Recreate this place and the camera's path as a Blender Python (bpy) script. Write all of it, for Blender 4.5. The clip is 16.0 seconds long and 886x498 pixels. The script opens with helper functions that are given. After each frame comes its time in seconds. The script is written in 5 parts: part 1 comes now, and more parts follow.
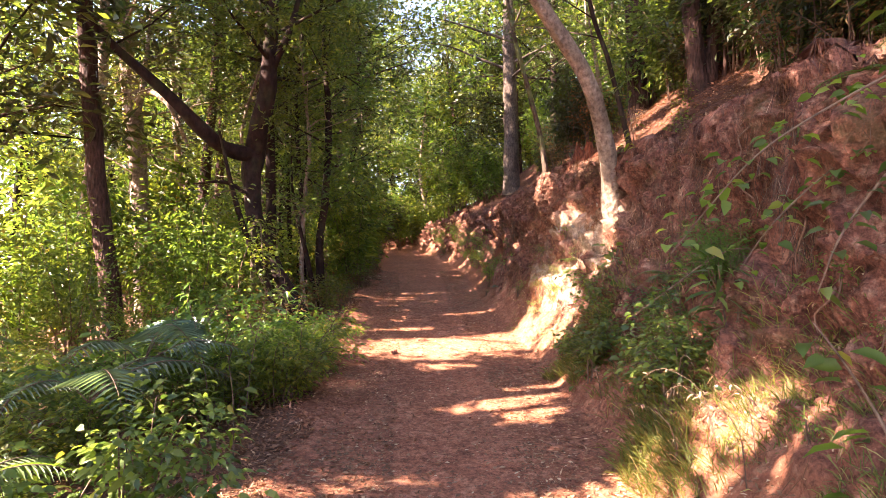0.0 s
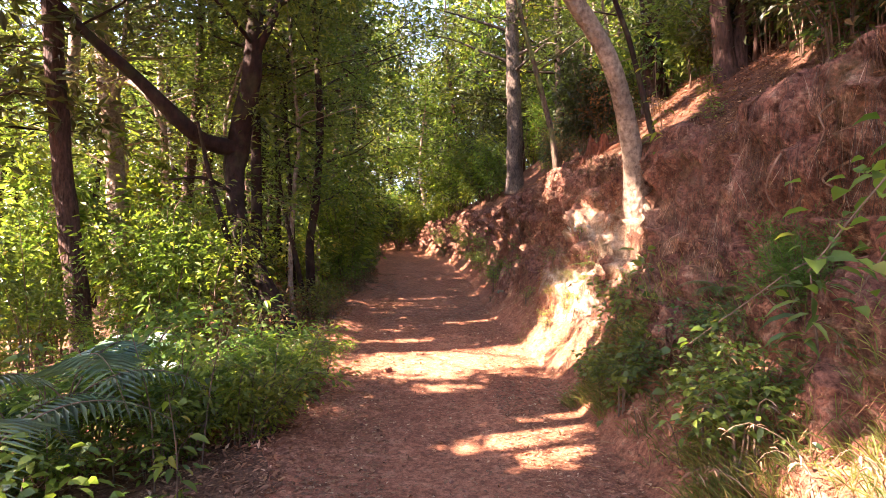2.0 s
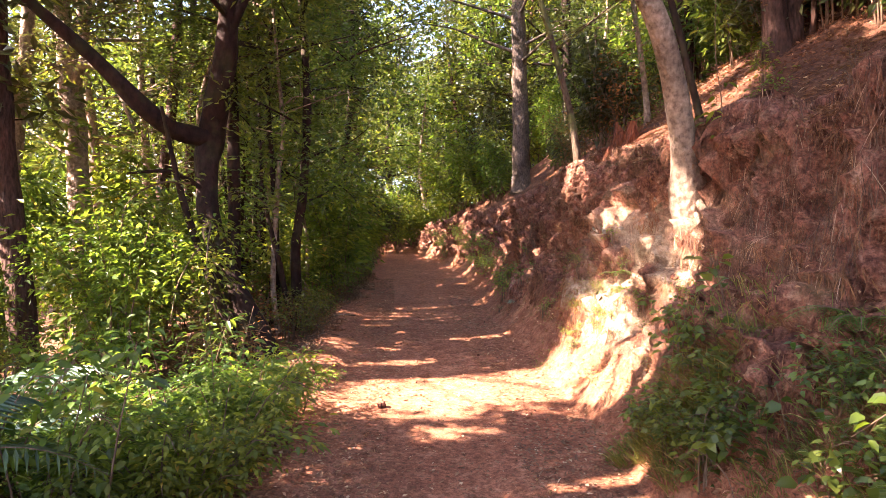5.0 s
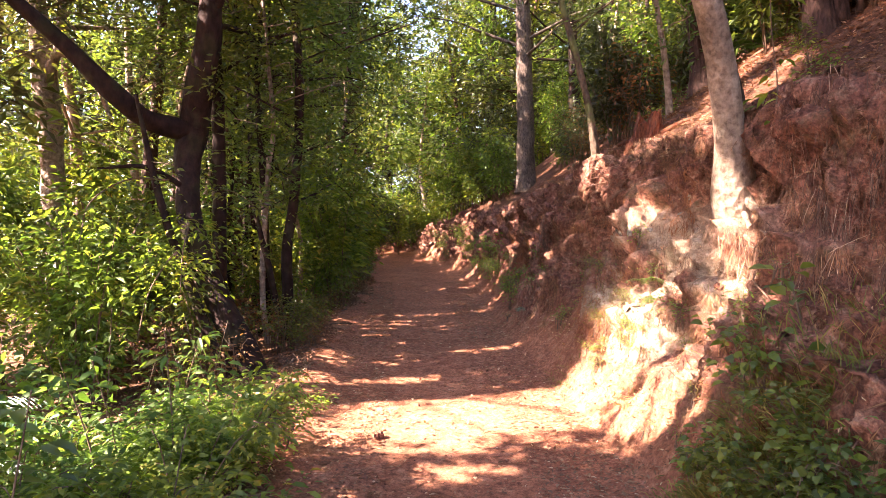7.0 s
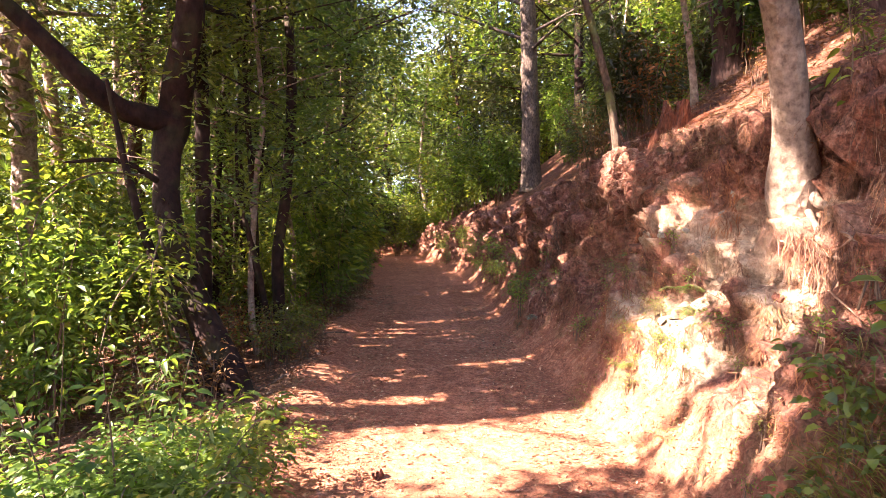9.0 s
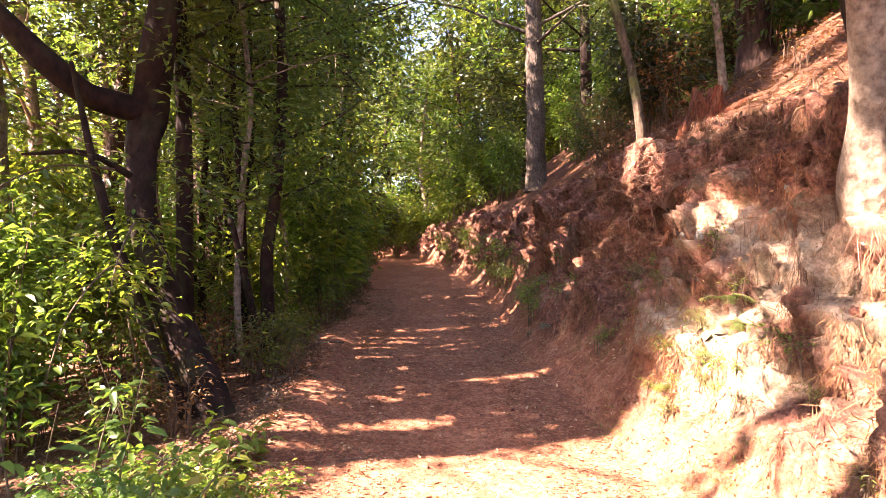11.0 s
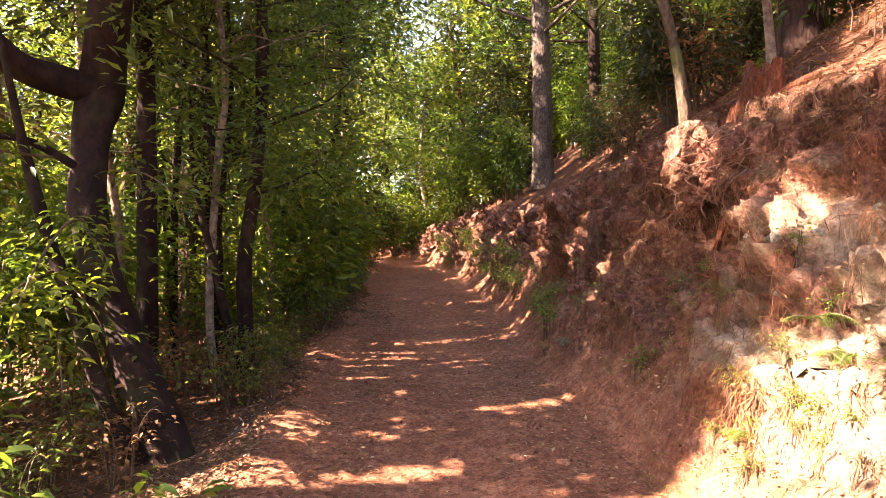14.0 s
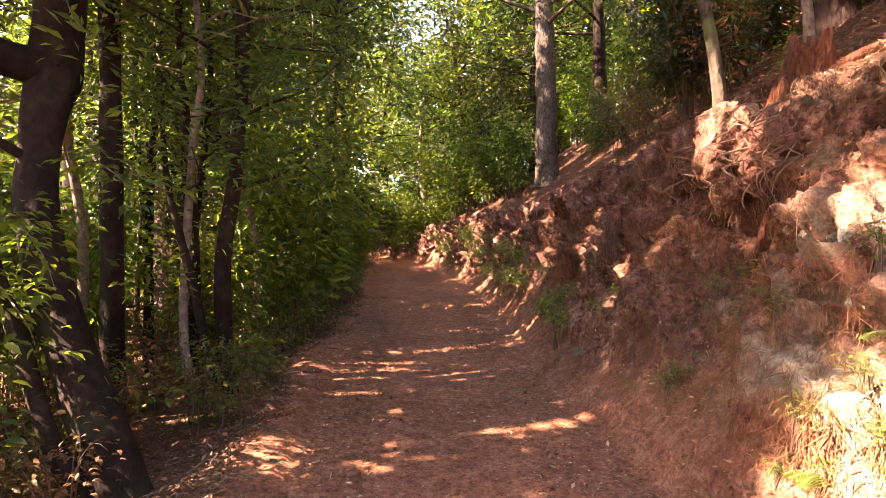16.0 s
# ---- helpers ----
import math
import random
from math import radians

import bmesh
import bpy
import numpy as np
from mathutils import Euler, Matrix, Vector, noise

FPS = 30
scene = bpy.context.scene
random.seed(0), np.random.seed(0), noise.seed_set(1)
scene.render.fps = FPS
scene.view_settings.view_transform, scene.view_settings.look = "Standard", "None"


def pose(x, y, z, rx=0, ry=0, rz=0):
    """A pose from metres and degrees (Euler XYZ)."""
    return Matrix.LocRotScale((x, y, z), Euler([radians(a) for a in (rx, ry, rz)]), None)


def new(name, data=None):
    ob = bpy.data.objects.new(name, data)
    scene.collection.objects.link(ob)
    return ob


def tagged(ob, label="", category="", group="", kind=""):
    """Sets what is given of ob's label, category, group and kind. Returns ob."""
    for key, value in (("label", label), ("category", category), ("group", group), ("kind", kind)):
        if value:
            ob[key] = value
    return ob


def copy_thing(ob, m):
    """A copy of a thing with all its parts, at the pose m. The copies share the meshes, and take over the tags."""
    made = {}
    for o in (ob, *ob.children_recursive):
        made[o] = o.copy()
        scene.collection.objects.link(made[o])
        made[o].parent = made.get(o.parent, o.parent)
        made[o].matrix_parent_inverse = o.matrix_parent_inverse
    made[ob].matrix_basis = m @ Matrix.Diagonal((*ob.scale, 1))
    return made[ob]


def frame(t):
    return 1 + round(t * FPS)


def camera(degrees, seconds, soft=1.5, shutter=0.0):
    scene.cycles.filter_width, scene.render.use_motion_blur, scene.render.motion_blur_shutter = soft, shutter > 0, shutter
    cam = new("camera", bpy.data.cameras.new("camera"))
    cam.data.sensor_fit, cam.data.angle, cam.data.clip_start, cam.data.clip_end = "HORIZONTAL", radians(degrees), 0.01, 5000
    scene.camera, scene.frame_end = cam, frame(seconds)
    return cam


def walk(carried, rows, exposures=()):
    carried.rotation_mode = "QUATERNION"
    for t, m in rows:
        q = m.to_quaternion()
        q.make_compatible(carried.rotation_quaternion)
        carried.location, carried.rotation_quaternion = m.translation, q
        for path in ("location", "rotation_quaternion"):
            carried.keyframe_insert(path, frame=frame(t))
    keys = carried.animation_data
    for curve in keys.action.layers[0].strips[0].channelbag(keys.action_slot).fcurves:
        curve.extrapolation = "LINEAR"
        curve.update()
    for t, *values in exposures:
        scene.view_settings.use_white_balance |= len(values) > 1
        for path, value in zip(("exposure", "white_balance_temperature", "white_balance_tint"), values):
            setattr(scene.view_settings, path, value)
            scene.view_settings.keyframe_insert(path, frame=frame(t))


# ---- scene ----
cam = camera(74.0, 16.0, soft=0.6)
METRES, EYE, TILT, LEAN, TURN, STRETCH = 3.9, 1.6, 0.0, 0.0, 0.0, 1.554
ROWS = [
    (0.0, 0.0, 0.0, 0.0, 0.0, 0.0, 0.0),
    (0.5, -0.0001, 0.0382, 0.0027, 0.0, -0.01, -0.0),
    (1.0, -0.0004, 0.0761, 0.0057, 0.0, -0.03, -0.01),
    (1.5, -0.001, 0.1139, 0.0084, 0.0, -0.01, -0.0),
    (2.0, -0.003, 0.1513, 0.0111, 0.0, -0.03, -0.01),
    (2.5, -0.0028, 0.1879, 0.0137, 0.0, -0.02, -0.04),
    (3.0, -0.004, 0.2246, 0.0158, 0.0, -0.0, -0.03),
    (3.5, -0.0048, 0.2602, 0.018, 0.01, 0.02, -0.04),
    (4.0, -0.0083, 0.2956, 0.0201, -0.01, 0.07, -0.04),
    (6.5, -0.029, 0.4582, 0.0321, -0.06, 0.19, -0.02),
    (7.0, -0.0325, 0.489, 0.0342, -0.07, 0.23, -0.02),
    (7.5, -0.037, 0.5191, 0.0366, -0.09, 0.26, -0.02),
    (8.0, -0.041, 0.5492, 0.0383, -0.12, 0.29, -0.02),
    (8.5, -0.046, 0.5787, 0.0402, -0.14, 0.31, -0.02),
    (9.0, -0.0513, 0.6079, 0.0411, -0.19, 0.35, -0.02),
    (11.5, -0.069, 0.7494, 0.0484, -0.27, 0.55, -0.04),
    (12.0, -0.0722, 0.7765, 0.0513, -0.31, 0.57, -0.04),
    (12.5, -0.0748, 0.8038, 0.0538, -0.33, 0.59, -0.03),
    (13.0, -0.0768, 0.8312, 0.0549, -0.37, 0.6, -0.04),
    (13.5, -0.0782, 0.8584, 0.0558, -0.39, 0.6, -0.04),
    (14.0, -0.08, 0.8859, 0.0556, -0.4, 0.62, -0.06),
    (14.5, -0.0808, 0.9131, 0.0551, -0.43, 0.63, -0.06),
    (15.0, -0.0801, 0.9403, 0.0558, -0.43, 0.6, -0.04),
    (15.5, -0.0797, 0.967, 0.0562, -0.43, 0.61, -0.05),
    (16.0, -0.0798, 0.9931, 0.0582, -0.44, 0.59, 0.0),
]
walk(cam, [(t, pose(0, 0, EYE, TILT, LEAN, TURN) @ pose(METRES * x, METRES * STRETCH * y, METRES * z, 90 + pitch / STRETCH, roll, yaw / STRETCH)) for t, x, y, z, yaw, pitch, roll in ROWS], [(0.0, 3.74, 6750, 28), (4.0, 3.80, 6900, 30), (9.0, 3.82, 6650, 30), (16.0, 3.84, 7350, 28)])

# ---- world, sun ----
SUN_AZ, SUN_EL = radians(14), radians(40)
TO_SUN = Vector((-math.cos(SUN_AZ) * math.cos(SUN_EL), -math.sin(SUN_AZ) * math.cos(SUN_EL), math.sin(SUN_EL)))
world = bpy.data.worlds.new("world")
scene.world = world
world.use_nodes = True
wn = world.node_tree
sky = wn.nodes.new("ShaderNodeTexSky")
sky.sky_type, sky.sun_disc = "NISHITA", False
sky.sun_elevation, sky.sun_rotation = SUN_EL, math.atan2(TO_SUN.x, TO_SUN.y)
wn.nodes["Background"].inputs[1].default_value = 0.088
wn.links.new(sky.outputs[0], wn.nodes["Background"].inputs[0])
lamp = bpy.data.lights.new("sun", "SUN")
lamp.energy, lamp.angle, lamp.color = 5.0, radians(0.53), (1.0, 0.90, 0.74)
sun = new("sun", lamp)
sun.matrix_world = Matrix.Translation((-20, -5, 25)) @ TO_SUN.to_track_quat("Z", "Y").to_matrix().to_4x4()


# ---- materials ----
def material(name):
    m = bpy.data.materials.new(name)
    m.use_nodes = True
    nt = m.node_tree
    bsdf = nt.nodes["Principled BSDF"]

    def node(kind, **inputs):
        n = nt.nodes.new("ShaderNode" + kind)
        for k, val in inputs.items():
            n.inputs[k.replace("_", " ")].default_value = val
        return n

    return m, nt, bsdf, node


def ramp(nt, node, source, stops):
    r = node("ValToRGB")
    els = r.color_ramp.elements
    while len(els) < len(stops):
        els.new(0.5)
    for e, (pos, col) in zip(els, stops):
        e.position, e.color = pos, (*col, 1)
    nt.links.new(source, r.inputs[0])
    return r.outputs[0]


def mixed(nt, node, a, b, fac, mode="MIX"):
    n = nt.nodes.new("ShaderNodeMix")
    n.data_type, n.blend_type = "RGBA", mode
    for sock, val in ((n.inputs[6], a), (n.inputs[7], b), (n.inputs[0], fac)):
        if isinstance(val, (int, float)):
            sock.default_value = val
        elif isinstance(val, tuple):
            sock.default_value = (*val, 1)
        else:
            nt.links.new(val, sock)
    return n.outputs[2]


def soil_material(name, dark, mid, pale, fine=60.0, bump=0.6, moss=0.0, streaks=False):
    m, nt, bsdf, node = material(name)
    pos = nt.nodes.new("ShaderNodeNewGeometry").outputs["Position"]
    big, small, grit = node("TexNoise", Scale=1.3, Detail=5.0, Roughness=0.6), node("TexNoise", Scale=9.0, Detail=6.0, Roughness=0.7), node("TexNoise", Scale=fine, Detail=4.0, Roughness=0.75)
    chips = node("TexVoronoi", Scale=fine * 0.7)
    for n in (big, small, grit, chips):
        nt.links.new(pos, n.inputs["Vector"])
    col = ramp(nt, node, small.outputs[0], [(0.36, dark), (0.52, mid), (0.68, pale)])
    col2 = ramp(nt, node, big.outputs[0], [(0.35, dark), (0.6, mid), (0.8, pale)])
    col = mixed(nt, node, col, col2, 0.45)
    flecks = node("TexNoise", Scale=24.0, Detail=3.0, Roughness=0.7)
    nt.links.new(pos, flecks.inputs["Vector"])
    col = mixed(nt, node, col, ramp(nt, node, flecks.outputs[0], [(0.36, (0.55, 0.52, 0.5)), (0.5, (1, 1, 1)), (0.64, (1.4, 1.36, 1.32))]), 0.85, "MULTIPLY")
    spots = ramp(nt, node, grit.outputs[0], [(0.32, (0.45, 0.42, 0.4)), (0.5, (0.95, 0.95, 0.95)), (0.72, (1.35, 1.3, 1.25))])
    col = mixed(nt, node, col, spots, 0.8, "MULTIPLY")
    flakes = ramp(nt, node, chips.outputs["Distance"], [(0.08, (1.35, 1.2, 1.05)), (0.2, (1, 1, 1))])
    col = mixed(nt, node, col, flakes, 0.5, "MULTIPLY")
    if streaks:
        mp = node("Mapping", Scale=(1.0, 1.0, 0.16))
        st = node("TexNoise", Scale=11.0, Detail=6.0, Roughness=0.7)
        nt.links.new(pos, mp.inputs["Vector"])
        nt.links.new(mp.outputs[0], st.inputs["Vector"])
        bands = ramp(nt, node, st.outputs[0], [(0.34, (0.46, 0.40, 0.40)), (0.5, (0.95, 0.93, 0.92)), (0.66, (1.45, 1.42, 1.38))])
        col = mixed(nt, node, col, bands, 0.9, "MULTIPLY")
        toe = nt.nodes.new("ShaderNodeAttribute")
        toe.attribute_name = "toe"
        trodden = ramp(nt, node, small.outputs[0], [(0.3, (0.19, 0.072, 0.040)), (0.52, (0.34, 0.135, 0.075)), (0.75, (0.50, 0.25, 0.15))])
        trodden = mixed(nt, node, trodden, spots, 0.8, "MULTIPLY")
        # pale earth tones that also carry the sun's brightness on the lower face
        sunlit_clay = nt.nodes.new("ShaderNodeAttribute")
        sunlit_clay.attribute_name = "sunlit_clay"
        sunlit_tones = ramp(nt, node, small.outputs[0], [(0.32, (0.17, 0.105, 0.07)), (0.47, (0.36, 0.26, 0.175)), (0.66, (0.54, 0.44, 0.32))])
        sunlit_tones = mixed(nt, node, sunlit_tones, spots, 0.7, "MULTIPLY")
        col = mixed(nt, node, col, sunlit_tones, sunlit_clay.outputs["Fac"])
        col = mixed(nt, node, col, trodden, toe.outputs["Fac"])
    if moss:
        patch = node("TexNoise", Scale=2.2, Detail=6.0, Roughness=0.65)
        nt.links.new(pos, patch.inputs["Vector"])
        where = ramp(nt, node, patch.outputs[0], [(0.55, (0, 0, 0)), (0.68, (moss, moss, moss))])
        col = mixed(nt, node, col, (0.10, 0.11, 0.035), where)
    nt.links.new(col, bsdf.inputs["Base Color"])
    bsdf.inputs["Roughness"].default_value = 0.95
    bsdf.inputs["Specular IOR Level"].default_value = 0.15
    b1, b2 = node("Bump", Strength=bump, Distance=0.07 if streaks else 0.03), node("Bump", Strength=bump, Distance=0.008)
    nt.links.new(small.outputs[0], b1.inputs["Height"])
    nt.links.new(grit.outputs[0], b2.inputs["Height"])
    nt.links.new(b1.outputs[0], b2.inputs["Normal"])
    nt.links.new(b2.outputs[0], bsdf.inputs["Normal"])
    return m


def leaf_material(name, dark, light, translucent=0.45, rough=0.42, odd=None):
    m, nt, bsdf, node = material(name)
    rnd = nt.nodes.new("ShaderNodeNewGeometry").outputs["Random Per Island"]
    stops = [(0.0, dark), (0.55, tuple(0.6 * a + 0.4 * b for a, b in zip(dark, light))), (0.93, light)]
    if odd:
        stops.append((0.97, odd))
    col = ramp(nt, node, rnd, stops)
    pos = nt.nodes.new("ShaderNodeNewGeometry").outputs["Position"]
    n1 = node("TexNoise", Scale=1.1, Detail=3.0)
    nt.links.new(pos, n1.inputs["Vector"])
    tint = ramp(nt, node, n1.outputs[0], [(0.3, (0.75, 0.85, 0.8)), (0.7, (1.2, 1.12, 0.95))])
    col = mixed(nt, node, col, tint, 1.0, "MULTIPLY")
    n2 = node("TexNoise", Scale=0.42, Detail=3.0)
    nt.links.new(pos, n2.inputs["Vector"])
    autumn = ramp(nt, node, n2.outputs[0], [(0.36, (1.3, 0.98, 0.9)), (0.5, (1.1, 1.02, 0.95)), (0.64, (0.85, 0.95, 1.0))])
    col = mixed(nt, node, col, autumn, 1.0, "MULTIPLY")
    nt.links.new(col, bsdf.inputs["Base Color"])
    bsdf.inputs["Roughness"].default_value = rough
    bsdf.inputs["Specular IOR Level"].default_value = 0.4
    tr = node("BsdfTranslucent")
    glow = mixed(nt, node, col, (1.65, 1.65, 0.85), 1.0, "MULTIPLY")
    nt.links.new(glow, tr.inputs["Color"])
    mix = node("MixShader", Fac=translucent)
    nt.links.new(bsdf.outputs[0], mix.inputs[1])
    nt.links.new(tr.outputs[0], mix.inputs[2])
    nt.links.new(mix.outputs[0], nt.nodes["Material Output"].inputs["Surface"])
    return m


def bark_material(name, dark, light, stretch=7.0, scale=14.0, bump=0.9, moss=0.0):
    m, nt, bsdf, node = material(name)
    pos = nt.nodes.new("ShaderNodeTexCoord").outputs["Object"]
    mp = node("Mapping", Scale=(stretch / 2, stretch / 2, 1.0))
    nt.links.new(pos, mp.inputs["Vector"])
    n1, n2 = node("TexNoise", Scale=scale / 2, Detail=6.0, Roughness=0.65), node("TexVoronoi", Scale=scale / 2.2)
    n3 = node("TexNoise", Scale=2.4, Detail=4.0)
    nt.links.new(mp.outputs[0], n1.inputs["Vector"])
    nt.links.new(mp.outputs[0], n2.inputs["Vector"])
    nt.links.new(pos, n3.inputs["Vector"])
    col = ramp(nt, node, n1.outputs[0], [(0.3, dark), (0.7, light)])
    stain = ramp(nt, node, n3.outputs[0], [(0.3, (0.6, 0.58, 0.55)), (0.65, (1.15, 1.12, 1.08))])
    col = mixed(nt, node, col, stain, 1.0, "MULTIPLY")
    if moss:
        n4 = node("TexNoise", Scale=3.5, Detail=5.0)
        nt.links.new(pos, n4.inputs["Vector"])
        where = ramp(nt, node, n4.outputs[0], [(0.5, (0, 0, 0)), (0.62, (moss, moss, moss))])
        col = mixed(nt, node, col, (0.13, 0.15, 0.05), where)
    nt.links.new(col, bsdf.inputs["Base Color"])
    bsdf.inputs["Roughness"].default_value = 0.9
    bsdf.inputs["Specular IOR Level"].default_value = 0.2
    h = mixed(nt, node, n1.outputs[0], n2.outputs["Distance"], 0.5)
    b = node("Bump", Strength=bump, Distance=0.03)
    nt.links.new(h, b.inputs["Height"])
    nt.links.new(b.outputs[0], bsdf.inputs["Normal"])
    return m


SOIL_PATH = soil_material("trodden_red_earth", (0.19, 0.072, 0.040), (0.34, 0.135, 0.075), (0.50, 0.25, 0.15), 70.0, 0.8)
SOIL_BANK = soil_material("crumbling_red_earth", (0.105, 0.042, 0.031), (0.245, 0.105, 0.070), (0.46, 0.30, 0.21), 45.0, 1.0, 0.3, True)
SOIL_SLOPE = soil_material("needle_covered_earth", (0.06, 0.026, 0.017), (0.13, 0.056, 0.033), (0.22, 0.11, 0.065), 60.0, 1.0)
SOIL_FOREST = soil_material("leafy_forest_soil", (0.08, 0.04, 0.024), (0.17, 0.08, 0.046), (0.27, 0.14, 0.085), 50.0, 0.9, 0.2)
BARK_PINE = bark_material("fissured_dark_bark", (0.022, 0.012, 0.010), (0.115, 0.060, 0.046), 7.0, 16.0, 1.0)
BARK_DARK = bark_material("dark_smooth_bark", (0.011, 0.0055, 0.0045), (0.042, 0.021, 0.016), 4.0, 12.0, 0.9, 0.1)
BARK_PALE = bark_material("pale_grey_bark", (0.11, 0.075, 0.055), (0.40, 0.30, 0.23), 2.4, 34.0, 0.9)
BARK_GREY = bark_material("plated_grey_bark", (0.03, 0.022, 0.018), (0.17, 0.125, 0.10), 4.0, 26.0, 1.0)
BARK_MOSSY = bark_material("mossy_bark", (0.03, 0.022, 0.016), (0.14, 0.10, 0.07), 4.0, 26.0, 0.9, 0.7)
ROTTEN = bark_material("rotten_red_wood", (0.05, 0.018, 0.012), (0.30, 0.10, 0.05), 9.0, 22.0, 1.0)
ROOT = bark_material("bare_root", (0.12, 0.06, 0.04), (0.32, 0.19, 0.13), 4.0, 20.0, 0.6)
TWIG = bark_material("thin_twig", (0.08, 0.05, 0.035), (0.24, 0.16, 0.11), 3.0, 30.0, 0.4)
LEAF_BAY = leaf_material("glossy_bay_leaf", (0.045, 0.078, 0.020), (0.150, 0.200, 0.040), 0.45, 0.32)
LEAF_LIGHT = leaf_material("light_green_leaf", (0.059, 0.106, 0.020), (0.178, 0.250, 0.042), 0.5, 0.45, (0.2571, 0.2430, 0.0529))
# darker leaf that puts the wood's shade into the foliage colour
LEAF_SHADED = leaf_material("shaded_green_leaf", (0.0289, 0.0384, 0.0169), (0.0650, 0.0790, 0.0286), 0.35, 0.4)
LEAF_FERN = leaf_material("blue_green_fern", (0.055, 0.100, 0.068), (0.125, 0.190, 0.125), 0.3, 0.3)
LEAF_FERN_Y = leaf_material("yellow_green_fern", (0.052, 0.096, 0.015), (0.111, 0.178, 0.030), 0.45, 0.5)
LEAF_NEEDLE = leaf_material("pine_needle_tuft", (0.022, 0.037, 0.011), (0.067, 0.089, 0.026), 0.3, 0.5)
GRASS = leaf_material("grass_blade", (0.064, 0.088, 0.020), (0.192, 0.192, 0.056), 0.45, 0.5, (0.336, 0.272, 0.136))
LITTER = leaf_material("dry_fallen_leaf", (0.11, 0.05, 0.03), (0.34, 0.19, 0.12), 0.1, 0.8, (0.5, 0.36, 0.26))
NEEDLES = leaf_material("fallen_pine_needle", (0.0984, 0.0394, 0.0197), (0.2493, 0.1181, 0.0590), 0.1, 0.8)
ROOTLET = leaf_material("fine_rootlet", (0.035, 0.017, 0.014), (0.20, 0.11, 0.085), 0.05, 0.9, (0.42, 0.29, 0.23))
DRY = leaf_material("dry_brown_foliage", (0.096, 0.048, 0.024), (0.240, 0.136, 0.064), 0.35, 0.7)
ROCK = soil_material("pale_rock", (0.13, 0.11, 0.09), (0.26, 0.23, 0.19), (0.40, 0.36, 0.30), 30.0, 0.9)


# ---- helpers for building ----
RNG = np.random.default_rng(7)


def vn(x, y, seed=0.0):
    """Smooth value noise in 0..1."""
    xi, yi = np.floor(x), np.floor(y)
    fx, fy = x - xi, y - yi
    fx, fy = fx * fx * (3 - 2 * fx), fy * fy * (3 - 2 * fy)

    def h(a, b):
        s = np.sin(a * 127.1 + b * 311.7 + seed * 74.7) * 43758.5453
        return s - np.floor(s)

    return (h(xi, yi) * (1 - fx) + h(xi + 1, yi) * fx) * (1 - fy) + (h(xi, yi + 1) * (1 - fx) + h(xi + 1, yi + 1) * fx) * fy


def fbm(x, y, seed=0.0, octaves=4):
    total, amp = 0.0, 0.5
    for i in range(octaves):
        total = total + amp * (vn(x, y, seed + i) - 0.5)
        x, y, amp = x * 2.03, y * 2.03, amp * 0.5
    return total


def mesh_of(name, verts, faces, smooth=True):
    """A mesh from an array of vertices and an array of faces with equal corner counts."""
    verts, faces = np.asarray(verts, np.float32), np.asarray(faces, np.int32)
    me = bpy.data.meshes.new(name)
    k = faces.shape[1]
    me.vertices.add(len(verts))
    me.vertices.foreach_set("co", verts.ravel())
    me.loops.add(faces.size)
    me.loops.foreach_set("vertex_index", faces.ravel())
    me.polygons.add(len(faces))
    me.polygons.foreach_set("loop_start", np.arange(0, faces.size, k, dtype=np.int32))
    me.polygons.foreach_set("use_smooth", np.full(len(faces), smooth))
    me.update(calc_edges=True)
    return me


def part(name, me, mat, parent=None, label=""):
    ob = new(name, me)
    if not me.materials:
        me.materials.append(mat)
    if parent is not None:
        ob.parent = parent
        ob.matrix_parent_inverse = Matrix.Translation(parent.location).inverted()
    if label:
        tagged(ob, label)
    return ob


def thing(name, at, label, category, group=""):
    ob = new(name)
    ob.empty_display_size = 0.2
    ob.location = at
    return tagged(ob, label, category, group)


def smooth_line(points, step=0.12):
    """Catmull-Rom through rows of x, y, z, radius."""
    p = np.asarray(points, float)
    p = np.vstack([2 * p[0] - p[1], p, 2 * p[-1] - p[-2]])
    out = []
    for i in range(1, len(p) - 2):
        n = max(2, int(np.linalg.norm(p[i + 1, :3] - p[i, :3]) / step))
        t = np.linspace(0, 1, n, endpoint=False)[:, None]
        a, b, c, d = p[i - 1], p[i], p[i + 1], p[i + 2]
        out.append(0.5 * (2 * b + (c - a) * t + (2 * a - 5 * b + 4 * c - d) * t ** 2 + (3 * b - a - 3 * c + d) * t ** 3))
    out.append(p[-2][None])
    return np.vstack(out)


